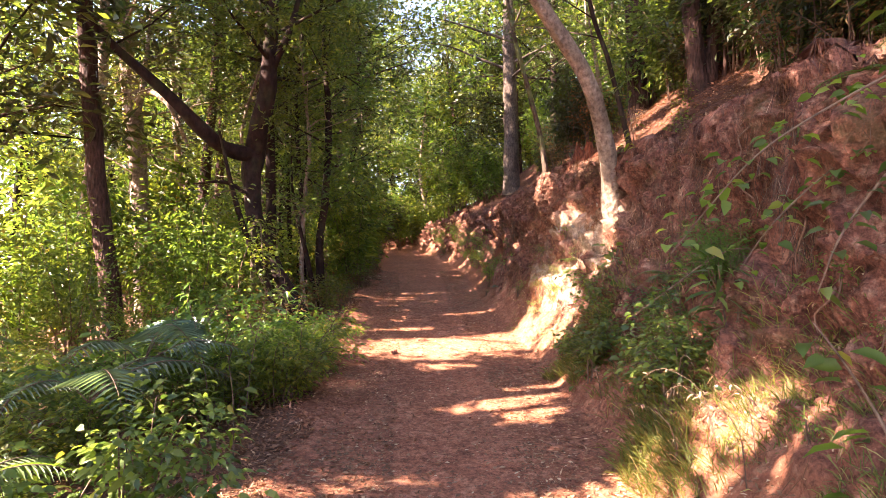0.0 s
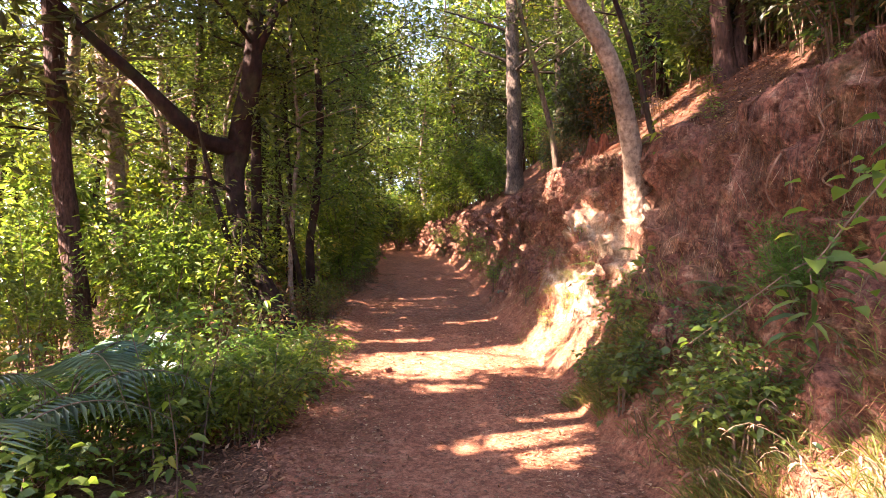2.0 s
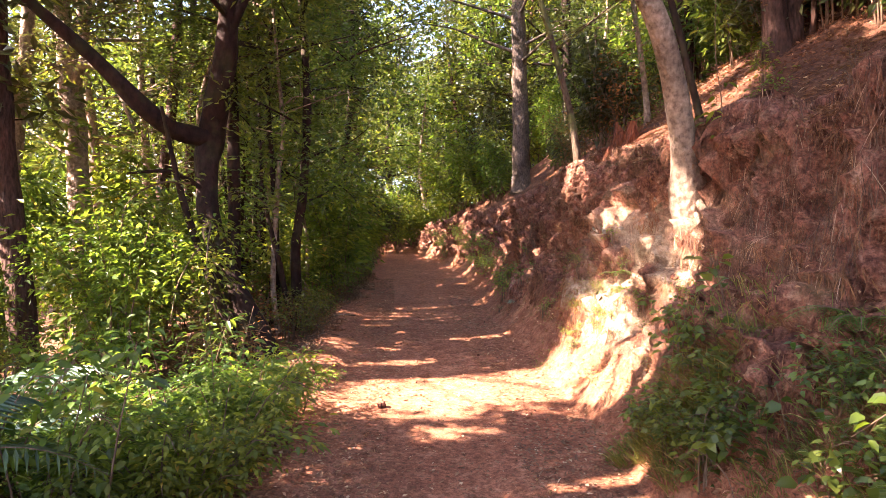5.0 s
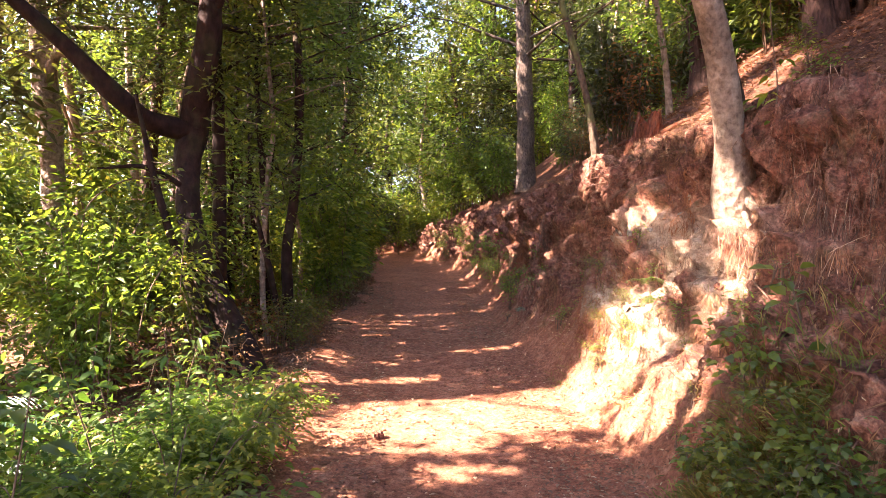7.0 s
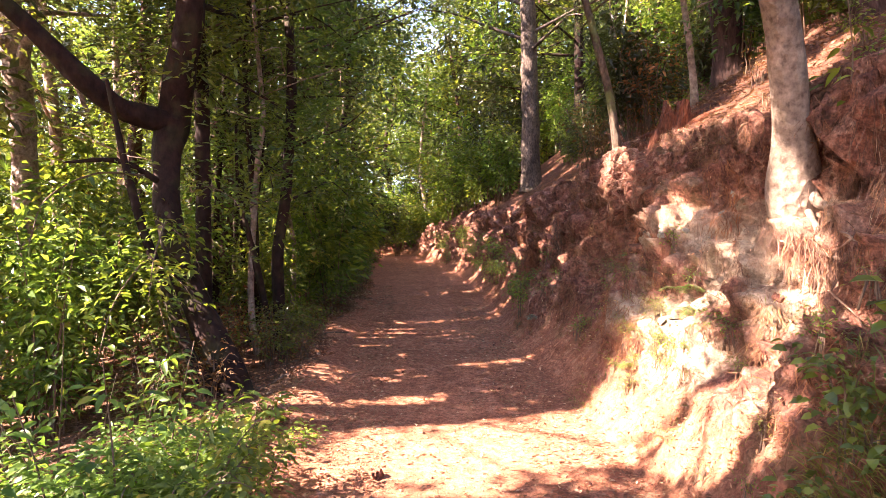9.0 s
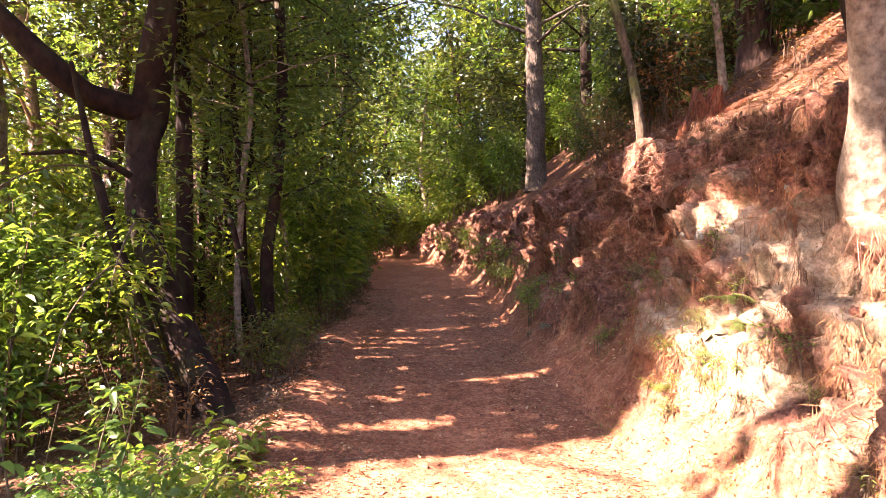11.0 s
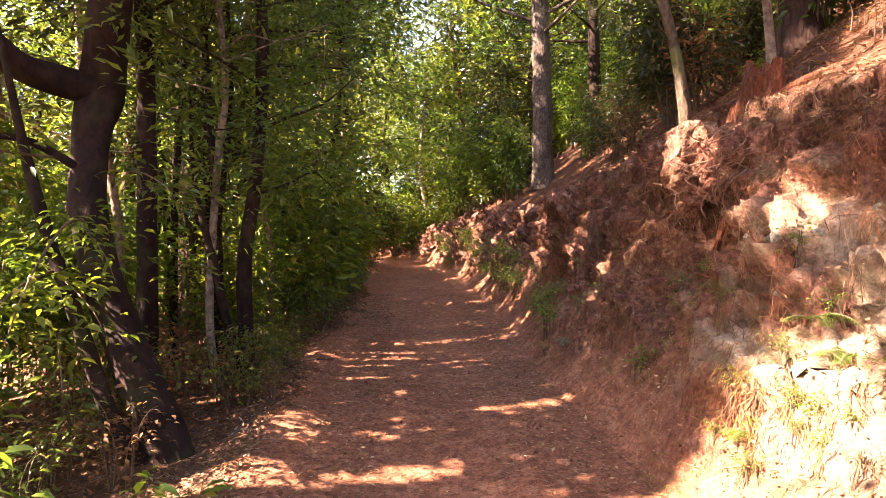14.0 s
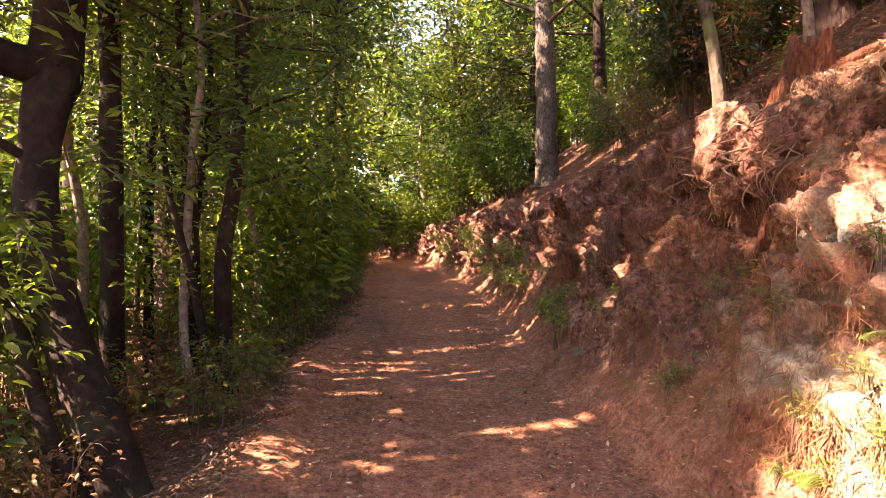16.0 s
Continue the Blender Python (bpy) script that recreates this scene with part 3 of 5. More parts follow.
# the forked tree that leans out beside the path, its long bare bough and its lesser stem
tree("forked_tree", "dark leaning forked tree with a long crooked bough", [(-2.1, 9.72, gz(-2.1, 9.72) - 0.5, 0.18), (-2.38, 9.8, 0.45, 0.16), (-2.86, 10.05, 1.2, 0.15), (-3.3, 10.4, 2.05, 0.145), (-3.5, 10.75, 2.9, 0.165), (-3.48, 10.87, 3.4, 0.20), (-3.22, 10.6, 4.2, 0.165), (-3.1, 10.5, 4.8, 0.145), (-3.05, 10.5, 6.2, 0.10), (-3.2, 10.6, 8.5, 0.06), (-3.3, 10.6, 10, 0.02)],
     BARK_DARK, [[(-3.46, 10.85, 3.32, 0.15), (-3.85, 10.5, 3.38, 0.125), (-4.1, 10.2, 3.6, 0.12), (-4.7, 9.95, 4.25, 0.095), (-5.45, 9.7, 4.97, 0.07), (-6.0, 9.4, 5.7, 0.055), (-6.8, 9.2, 6.8, 0.02)],
                 [(-3.1, 10.5, 4.75, 0.09), (-2.95, 10.45, 5.0, 0.07), (-2.7, 10.4, 5.5, 0.055), (-2.4, 10.4, 6.6, 0.02)],
                 [(-2.45, 9.72, gz(-2.45, 9.72) - 0.1, 0.085), (-2.75, 9.75, 0.6, 0.065), (-3.1, 9.9, 1.3, 0.055), (-3.5, 10.0, 2.3, 0.045), (-3.8, 10.0, 3.6, 0.02)],
                 [(-3.4, 10.6, 2.5, 0.04), (-3.75, 10.2, 2.75, 0.03), (-4.2, 9.9, 2.7, 0.012)]],
     LEAF_BAY, 16, 4.6, 9.5, 2.4, 16, 42, 0.11, 0.34, 3)
tree("pine", "slender dark pine with rough brown bark", [(-5.6, 10.1, gz(-5.6, 10.1) - 0.1, 0.2), (-5.72, 10.1, 0.85, 0.165), (-5.95, 10.1, 2.85, 0.15), (-6.16, 10.1, 5.9, 0.135), (-6.3, 10.1, 9, 0.11), (-6.4, 10.1, 13, 0.03)],
     BARK_PINE, (), LEAF_NEEDLE, 16, 5.5, 12.5, 2.4, 14, 50, 0.13, 0.1, 5)
tree("pale_trunked_tree", "pale reddish trunk dividing into crooked branches", [(-6.35, 12.6, gz(-6.35, 12.6) - 0.1, 0.25), (-6.4, 12.6, 1.1, 0.2), (-6.53, 12.6, 3.3, 0.18), (-6.65, 12.6, 4.6, 0.19), (-6.9, 12.7, 6.4, 0.12), (-7.2, 12.8, 9.5, 0.03)],
     BARK_PALE, [[(-6.62, 12.6, 4.4, 0.09), (-6.3, 12.4, 4.9, 0.07), (-5.7, 12.2, 4.6, 0.05), (-5.2, 12.0, 3.7, 0.03)], [(-6.6, 12.6, 4.3, 0.08), (-6.35, 12.5, 5.2, 0.06), (-6.2, 12.5, 6.8, 0.02)]],
     LEAF_BAY, 14, 4.4, 9.0, 2.6, 16, 42, 0.10, 0.4, 6)
tree("dark_trunked_tree", "straight dark trunk with glossy leaves", [(-3.35, 11.55, gz(-3.35, 11.55) - 0.1, 0.13), (-3.36, 11.5, 1.2, 0.10), (-3.38, 11.5, 3.4, 0.095), (-3.45, 11.5, 5.0, 0.085), (-3.7, 11.6, 8.5, 0.04), (-3.8, 11.6, 10, 0.015)],
     BARK_DARK, (), LEAF_BAY, 14, 4.2, 9.2, 2.2, 16, 42, 0.11, 0.34, 8)
tree("thick_pine", "thick old pine trunk with deeply fissured bark", [(-4.55, 15.5, gz(-4.55, 15.5) - 0.1, 0.42), (-4.6, 15.5, 0.9, 0.31), (-4.66, 15.55, 2.8, 0.28), (-4.75, 15.6, 5.0, 0.26), (-4.9, 15.7, 10, 0.2), (-5, 15.7, 16, 0.04)],
     BARK_PINE, (), LEAF_SHADED, 30, 3.4, 15, 3.0, 12, 40, 0.13, 0.3, 9, 18)
tree("slender_tree", "slender double-stemmed tree at the path edge", [(-2.42, 12.0, gz(-2.42, 12.0) - 0.1, 0.15), (-2.47, 12.0, 0.5, 0.09), (-2.52, 12.0, 1.7, 0.08), (-2.42, 12.05, 2.6, 0.075), (-2.35, 12.1, 4.2, 0.07), (-2.5, 12.2, 6.5, 0.05), (-2.5, 12.2, 9, 0.012)],
     BARK_DARK, [[(-2.5, 11.98, 0.45, 0.055), (-2.65, 11.9, 0.95, 0.05), (-2.78, 11.85, 1.6, 0.045), (-3.0, 11.8, 2.6, 0.03), (-3.05, 11.8, 3.6, 0.012)]],
     LEAF_BAY, 18, 2.2, 8.5, 1.7, 14, 40, 0.105, 0.34, 10)
tree("thin_sapling", "thin pale sapling stem between darker trunks", [(-2.75, 11.85, gz(-2.75, 11.85) - 0.1, 0.05), (-2.85, 11.85, 1.2, 0.042), (-2.78, 11.9, 2.9, 0.04), (-2.7, 11.9, 3.6, 0.036), (-2.78, 11.9, 4.6, 0.03), (-2.95, 11.9, 6.5, 0.012)],
     BARK_PALE, [[(-2.72, 11.9, 4.05, 0.018), (-2.45, 11.8, 4.2, 0.012), (-2.1, 11.7, 4.1, 0.005)]], LEAF_BAY, 8, 3.6, 6.2, 1.2, 10, 36, 0.08, 0.33, 11)
# trees on the bank and above it
tree("leaning_tree", "pale leaning tree rooted on the lip of the bank", [(2.44, 7.95, 1.75, 0.14), (2.29, 7.83, 2.15, 0.18), (2.2, 7.7, 2.6, 0.125), (2.02, 7.5, 3.2, 0.10), (1.72, 7.26, 3.8, 0.094), (1.12, 7.0, 4.57, 0.09), (0.3, 6.7, 5.7, 0.09), (-0.3, 6.5, 7.2, 0.07), (-0.5, 6.4, 9, 0.02)],
     BARK_PALE, [[(2.26, 7.8, 2.32, 0.07)] + [(*(bank_at(7.8 + u * dy, 2.15 - u * dz)[0] + np.array((-0.01, 0, 0.01 * math.sin(9 * u + dy)))), r * (1.15 - u)) for u in (0.2, 0.4, 0.6, 0.8, 1.0)] for dy, dz, r in ((-0.95, 0.35, 0.034), (-0.55, 0.6, 0.026), (0.5, 0.45, 0.024))],
     LEAF_BAY, 10, 5.2, 8.6, 1.8, 14, 40, 0.09, 0.34, 12)
tree("mossy_sapling", "thin mossy tree growing from the bank's roots", [(1.88, 10.55, 2.7, 0.075), (1.83, 10.5, 3.0, 0.052), (1.74, 10.5, 3.6, 0.044), (1.58, 10.5, 4.25, 0.042), (1.25, 10.5, 5.5, 0.036), (1.0, 10.5, 7.0, 0.03), (0.9, 10.5, 8.2, 0.012)],
     BARK_MOSSY, (), LEAF_BAY, 10, 4.2, 8, 1.5, 14, 36, 0.085, 0.34, 13)
tree("second_stem", "thin dark stem standing behind the leaning tree", [(2.75, 8.5, gz(2.75, 8.5) - 0.1, 0.05), (2.62, 8.5, 3.4, 0.036), (2.4, 8.5, 4.3, 0.032), (2.1, 8.5, 5.3, 0.028), (2.0, 8.5, 7.2, 0.015)],
     BARK_DARK, (), LEAF_SHADED, 8, 4.4, 7, 1.4, 12, 36, 0.085, 0.34, 14)
tree("straight_pine", "straight pine with grey plated bark on the bank", [(2.5, 21.5, gz(2.5, 21.5) - 0.1, 0.36), (2.5, 21.5, 4.0, 0.29), (2.48, 21.5, 6.0, 0.26), (2.4, 21.5, 10, 0.22), (2.3, 21.5, 15, 0.05)],
     BARK_GREY, (), LEAF_NEEDLE, 16, 7.5, 14.5, 2.8, 14, 50, 0.16, 0.1, 15)
tree("twin_trunked_pine", "stout dark twin-trunked pine on the slope", [(4.3, 9.75, gz(4.3, 9.75) - 0.2, 0.25), (4.22, 9.75, 4.45, 0.16), (4.1, 9.7, 5.5, 0.135), (3.85, 9.6, 8, 0.11), (3.7, 9.5, 13, 0.03)],
     BARK_PINE, [[(4.4, 9.75, gz(4.4, 9.75), 0.15), (4.45, 9.75, 5.0, 0.11), (4.6, 9.7, 6.3, 0.09), (4.8, 9.7, 9, 0.05)], [(4.62, 9.65, gz(4.62, 9.65), 0.035), (4.6, 9.6, 4.9, 0.03), (4.45, 9.6, 6.0, 0.012)]],
     LEAF_SHADED, 12, 6.4, 12, 2.4, 14, 40, 0.10, 0.3, 16)
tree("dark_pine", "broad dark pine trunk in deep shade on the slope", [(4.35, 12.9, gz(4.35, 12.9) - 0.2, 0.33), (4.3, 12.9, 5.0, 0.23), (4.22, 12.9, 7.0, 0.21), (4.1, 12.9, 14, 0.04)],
     BARK_PINE, (), LEAF_SHADED, 14, 6.8, 13, 2.4, 14, 40, 0.10, 0.3, 17)
tree("bare_sapling", "thin pale sapling leaning on the slope", [(3.2, 11.55, gz(3.2, 11.55) - 0.1, 0.06), (3.16, 11.54, 4.1, 0.045), (3.05, 11.5, 4.9, 0.04), (2.8, 11.5, 6.4, 0.015)],
     BARK_PALE, (), LEAF_BAY, 6, 4.8, 6.2, 1.1, 10, 32, 0.08, 0.34, 18)

# canopy trees added outside and above the walk, mostly out of view: their crowns shade the path
MIDDLING = [(-5.2, 4.6, 9), (-9, 8.6, 11), (-9.5, 3, 12), (-7.6, 9, 12), (-10, 11, 12), (-7.8, 15.5, 12), (-5.2, 18.5, 11), (-4.6, 1.2, 9), (-8.5, 19, 12), (-9, -1, 11), (-5, 22, 11), (-4.9, -2.6, 9), (6.6, 6.2, 9), (7.6, 9.5, 9), (6.2, 3.0, 9), (7.2, 14, 9), (5.6, 16.5, 9), (5.2, 0.2, 9)]
# tall ones added, mostly unseen, so their high crowns also shade the slope
TALL = [(-8.6, 3.6, 16), (-6.8, 8.0, 17), (-7.2, 11.5, 17), (-6.6, 2.4, 16), (-6.6, 17, 16), (-7.5, 4.2, 18), (-8, 9.6, 18), (-6.0, 14.2, 17), (-6.5, 20, 17), (-9.5, 22, 17), (-9.5, 9.8, 20), (-10.5, 12, 20), (-8.8, 7.0, 20), (-10.5, 2.6, 20), (-6.2, 0.5, 17), (-8, -2, 17), (-6.5, -3.5, 16), (-8.8, 1.2, 18), (-5.5, 5.2, 15), (-4.9, 3.2, 15), (-7.1, 6.9, 17), (-3.9, 23, 17), (-3.4, 27, 16), (-5.2, 4.2, 18)]
# two crowns in three get the darker leaf, shade put into its colour
for i, (x, y, h) in enumerate(MIDDLING + TALL):
    g = gz(x, y)
    lean = 0.6 * math.sin(i * 2.3)
    tree("broadleaf_tree", "tall evergreen tree with a dark slender trunk", [(x, y, g - 0.1, 0.2), (x + 0.1 * lean, y, g + 1.5, 0.14), (x + 0.5 * lean, y + 0.2, g + 4, 0.12), (x + lean, y + 0.1, g + 7, 0.09), (x + 1.2 * lean, y, g + h, 0.02)],
         (BARK_DARK, BARK_PINE, BARK_PALE)[i % 3], (), (LEAF_BAY, LEAF_SHADED, LEAF_SHADED)[i % 3], 20, g + (3.4 if h < 13 else 7 if h < 19 else 10), g + h - 0.3, 2.8, 14, 20, 0.23, 0.38, 30 + i, 10, far=True, group="trees of the wood", jitter=0.42, spread=0.26)


# ---- background trees and understorey, repeated ----
def wood_tree(seed, leaf, bark, h=11.0, size=0.285, low=2.4, slim=0.38):
    rng = np.random.default_rng(seed)
    a = rng.normal(size=4) * 0.25
    return tree("woodland_tree", "tall evergreen woodland tree with dense small leaves", [(0, 0, -0.4, 0.24), (0.1 * a[0], 0, 1.0, 0.15), (a[0], a[1], 4, 0.12), (a[0] + a[2], a[1] + a[3], 8, 0.07), (a[2], a[3], h, 0.015)],
                bark, (), leaf, 20, low, h - 0.4, 2.5, 8, 22, size, slim, seed, 8, gaps=False, far=True, jitter=0.45, spread=0.3, group="trees of the wood")


def shrub(seed, leaf, h=1.6, wide=0.8, stems=7, tufts=12, per_tuft=14, size=0.09, slim=0.45, spread=0.1, name="shrub", label="leafy green shrub of the undergrowth", group="undergrowth shrubs", stem_mat=None):
    rng = np.random.default_rng(seed)
    t = thing(name, (0, 0, 0), label, "shrub", group)
    lines = []
    for i in range(stems):
        a, r = rng.random() * 6.283, wide * (0.3 + 0.7 * rng.random())
        hh = h * (0.55 + 0.5 * rng.random())
        lines.append([(0.12 * math.cos(a), 0.12 * math.sin(a), -0.15, 0.011), (0.35 * r * math.cos(a), 0.35 * r * math.sin(a), hh * 0.45, 0.008), (r * math.cos(a), r * math.sin(a), hh, 0.003)])
    for l in lines:
        part("stem", tubes("stem", [l], 4, 0.05, 0.6), stem_mat or TWIG, t)
    c = crown_points(lines, tufts, rng, 0.1 * wide)
    at, way = spray(c, per_tuft, spread, rng, 0.8)
    ln = size * (0.55 + 0.8 * rng.random(len(at)))
    part("foliage", leaves("foliage", at, way, ln, ln * slim, rng=rng, droop=0.12), leaf, t)
    return t


def strew(protos, places, rng, smin=0.8, smax=1.3):
    """Each prototype takes the first places, copies the rest."""
    for i, (x, y) in enumerate(places):
        k = i % len(protos)
        s = smin + (smax - smin) * rng.random()
        ob = protos[k] if i < len(protos) else copy_thing(protos[k], Matrix())
        ob.location, ob.rotation_euler = (x, y, gz(x, y)), (0, 0, rng.random() * 6.283)
        ob.scale = (s, s, s * (0.9 + 0.25 * rng.random()))


rng = np.random.default_rng(99)
spots = []
while len(spots) < 46:
    x, y = rng.uniform(-34, 26), rng.uniform(4, 62)
    xl, xf = float(path_left(np.array(y))), float(bank_foot(np.array(y)))
    near_left, near_right = x < xl - 1.4, x > xf + 2.5
    corridor = (y < 21 and -14 < x < 7) or (y < 15 and -26 < x < -10)
    if (near_left or near_right) and not corridor and not (y > 30 and -0.15 < x / y < 0.06) and all((x - a) ** 2 + (y - b) ** 2 > 4.5 for a, b in spots):
        spots.append((x, y))
spots += [(-3.4, 41), (2.6, 35), (-5.8, 30), (-5.2, 34.5), (3.2, 28), (4.6, 24), (-6.4, 26), (-0.9, 34.5), (0.6, 33.6), (0.4, 50), (-2.9, 37.5), (-1.0, 42), (1.3, 38.5), (-4.6, 46), (2.0, 31.5), (-2.6, 52), (2.8, 46), (-0.2, 60), (-6, 58)]
protos = [wood_tree(201, LEAF_BAY, BARK_DARK), wood_tree(202, LEAF_BAY, BARK_PALE, 12), wood_tree(203, LEAF_SHADED, BARK_PINE, 12), wood_tree(204, LEAF_LIGHT, BARK_DARK, 9, 0.23, 1.6)]
strew(protos, spots, rng, 0.85, 1.35)

# high undergrowth that fills the wood on both sides
spots = []
while len(spots) < 135:
    x, y = rng.uniform(-20, 12), rng.uniform(6.5, 40)
    xl, xf = float(path_left(np.array(y))), float(bank_foot(np.array(y)))
    left_ok = x < xl - (3.6 if y < 12 else 1.9 if y < 14 else 0.9)
    right_ok = x > xf + (4.6 if y < 12.5 else 3.2 if y < 22 else 1.2)
    if (left_ok and not (y < 9.6 and x > -12)) or right_ok:
        spots.append((x, y))
spots += [(-2.0, 33.5), (-0.9, 33), (0.3, 32), (-3.2, 36), (-1.6, 35), (0.9, 29), (1.2, 26), (1.6, 24), (0.7, 31), (1.9, 22.6), (0.3, 30), (0.6, 28.4), (1.0, 27), (1.4, 25.2), (1.8, 23.6), (-2.6, 34.5), (-3.6, 34), (-4.4, 36), (-0.2, 34.2), (0.6, 33.6), (-1.8, 37)]
spots += [(-3.6, 20), (-3.9, 22.5), (-4.1, 24.5), (-4.4, 26.5), (-4.6, 28.5), (-5, 30.5), (-5.8, 32.5), (-4.8, 35), (-3, 38), (-5, 38)]
spots += [(-3.0, 31.5), (-2.3, 32), (-1.6, 32.4), (-0.9, 31.8), (-3.7, 31.2), (-3.4, 32.6)]
spots += [(3.4, 3.5), (3.8, 4.5), (4.5, 5.6), (4.9, 6.8), (5.3, 7.8), (5.7, 8.8), (5.9, 10.4), (4.3, 4.2), (5.4, 6.2)]
spots += [(float(path_left(np.array(y))) - 0.55 - 0.5 * (k % 2), y) for k, y in enumerate(np.arange(14.5, 34, 0.95))]
spots += [(x, y) for x, y in zip(rng.uniform(4.9, 9.5, 26), rng.uniform(4, 15, 26))]
protos = [shrub(301, LEAF_BAY, 2.6, 1.0, 6, 14, 13, 0.155, spread=0.13), shrub(302, LEAF_LIGHT, 2.2, 1.1, 6, 14, 13, 0.155, spread=0.13), shrub(303, LEAF_SHADED, 3.0, 1.1, 6, 15, 13, 0.155, spread=0.13), shrub(304, LEAF_LIGHT, 3.2, 0.9, 6, 16, 13, 0.155, spread=0.13)]
strew(protos, spots, rng, 0.8, 1.3)

# low dark undergrowth on the slope above the lip of the bank, its shade partly in the leaf colour
spots = [(4.1 + 1.9 * rng.random(), 3.2 + 0.11 * k) for k in range(72)]
while len(spots) < 104:
    y = rng.uniform(11.8, 22)
    x = max(3.0, float(bank_foot(np.array(y))) + 2.0) + 4.0 * rng.random() ** 1.4
    spots.append((x, y))
protos = [shrub(321, LEAF_SHADED, 1.8, 0.9, 6, 14, 15, 0.12, spread=0.12, label="dark shrub in the shade of the slope"), shrub(322, LEAF_BAY, 2.0, 0.9, 6, 14, 15, 0.12, spread=0.12, label="dark shrub in the shade of the slope"), shrub(323, DRY, 1.2, 0.7, 7, 8, 7, 0.08, spread=0.1, label="dry brown shrub in the shade of the slope")]
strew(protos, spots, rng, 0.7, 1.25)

# the far wood, closing the view
far = []
for i in range(44):
    a = radians(-62 + 128 * (i + rng.random()) / 44)
    d = rng.uniform(38, 70)
    x, y = d * math.sin(a), 6 + d * math.cos(a)
    if i % 3 == 0 or not -0.13 < x / y < 0.05:
        far.append((x, y))
protos = [tree("distant_tree", "distant hazy evergreen tree in the wood", [(0, 0, -0.5, 0.3), (0.2, 0, 4, 0.2), (0, 0.2, 9, 0.12), (0, 0, 14, 0.02)], BARK_DARK, (), leaf, 16, 1.0, 13.6, 3.2, 7, 24, 0.55, 0.42, 400 + i, 7, gaps=False, far=True, jitter=0.7, spread=0.55, group="distant trees")
          for i, leaf in enumerate((LEAF_BAY, LEAF_LIGHT, LEAF_SHADED))]
strew(protos, far, rng, 0.9, 1.4)

# thin young stems standing among the larger trunks
spots = [(-2.9 - 0.5 * k ** 1.0 * 0.35 + 0.8 * math.sin(k * 5.1), 11.8 + 0.42 * k + 0.5 * math.cos(k * 3.3)) for k in range(24)]
spots += [(5.0 + 0.13 * k + 0.7 * math.sin(k * 4.7), 18 + 0.7 * k) for k in range(6)]
protos = [tree("young_tree", "thin dark young tree with sparse leaves", [(0, 0, -0.3, 0.06), (0.05, 0, 1.5, 0.045), (0.2 * a, 0.1, 3.2, 0.035), (0.1, 0.3 * a, 5.2, 0.022), (0.3 * a, 0.2, 6.8, 0.008)], bark, (), leaf, 9, 1.8, 6.4, 0.9, 6, 22, 0.11, 0.36, 440 + k, 7, gaps=False, far=True, spread=0.14, group="young trees")
          for k, (a, bark, leaf) in enumerate(((1, BARK_DARK, LEAF_BAY), (-1, BARK_PALE, LEAF_BAY), (0.4, BARK_DARK, LEAF_SHADED)))]
strew(protos, spots, rng, 0.8, 1.25)


# ---- plants along the walk ----
def fern(at, heading, fronds, length, mat, seed, name="fern", label="arching fern with feathery fronds", tilt=0.7):
    """A fern of several fronds, each a stalk with leaflets in two rows on every pinna."""
    rng = np.random.default_rng(seed)
    t = thing(name, at, label, "fern", "ferns")
    for i in range(fronds):
        a = heading + (i - (fronds - 1) / 2) * (4.2 / max(fronds, 2)) + rng.normal() * 0.2
        L = length * rng.uniform(0.75, 1.1)
        d = np.array([math.cos(a), math.sin(a), 0])
        up = tilt * rng.uniform(0.7, 1.2)
        u = np.linspace(0, 1, 7)
        pts = np.array(at) + d * (L * u * (0.75 + 0.2 * u))[:, None] + np.array([0, 0, 1.0]) * (L * (up * u - 0.75 * up * u ** 2.2 - 0.15 * u ** 3))[:, None]
        rows = [(*p, 0.006 * (1 - 0.8 * k)) for p, k in zip(pts, u)]
        line = smooth_line(rows, L / (26 if length > 0.5 else 20))[:, :3]
        tan = unit(np.gradient(line, axis=0))
        side = unit(np.cross(tan, (0, 0, 1.0)))
        nor = np.cross(side, tan)
        lo = int(len(line) * 0.22)
        A, W, LN, WD, UP = [], [], [], [], []
        for k in range(lo, len(line) - 1):
            q = (k - lo) / (len(line) - lo)
            pl = L * 0.34 * (1 - q) ** 0.8 * min(1, 0.5 + q * 4) + 0.01
            for s in (-1, 1):
                pd = side[k] * s + tan[k] * 0.35 + nor[k] * 0.05 - np.array([0, 0, 0.22])
                pd /= np.linalg.norm(pd)
                if length > 0.5:
                    A.append(line[k:k + 1]), W.append(pd[None]), LN.append(np.array([pl])), UP.append(nor[k:k + 1])
                    continue
                m = max(5, int(pl / 0.013))
                w = np.linspace(0.06, 1, m)
                p = line[k] + pd * (pl * w)[:, None] - np.array([0, 0, 0.12 * pl]) * (w ** 2)[:, None]
                cross = np.cross(pd, nor[k])
                for s2 in (-1, 1):
                    A.append(p), W.append(np.repeat((cross * s2 + pd * 0.7)[None], m, 0))
                    LN.append(pl * 0.2 * (1 - w * 0.75) + 0.004), UP.append(np.repeat(nor[k][None], m, 0))
        A, W, LN, UP = np.vstack(A), np.vstack(W), np.concatenate(LN), np.vstack(UP)
        fr = tagged(part("frond", leaves("frond", A, W, LN, LN * (0.10 if length > 0.5 else 0.62), 0.1, UP, rng, 0.15 if length > 0.5 else 0.0), mat, t), kind="stuff")
        part("stalk", tubes("stalk", [rows], 5, 0.05, 0.1), TWIG, fr)
    return t


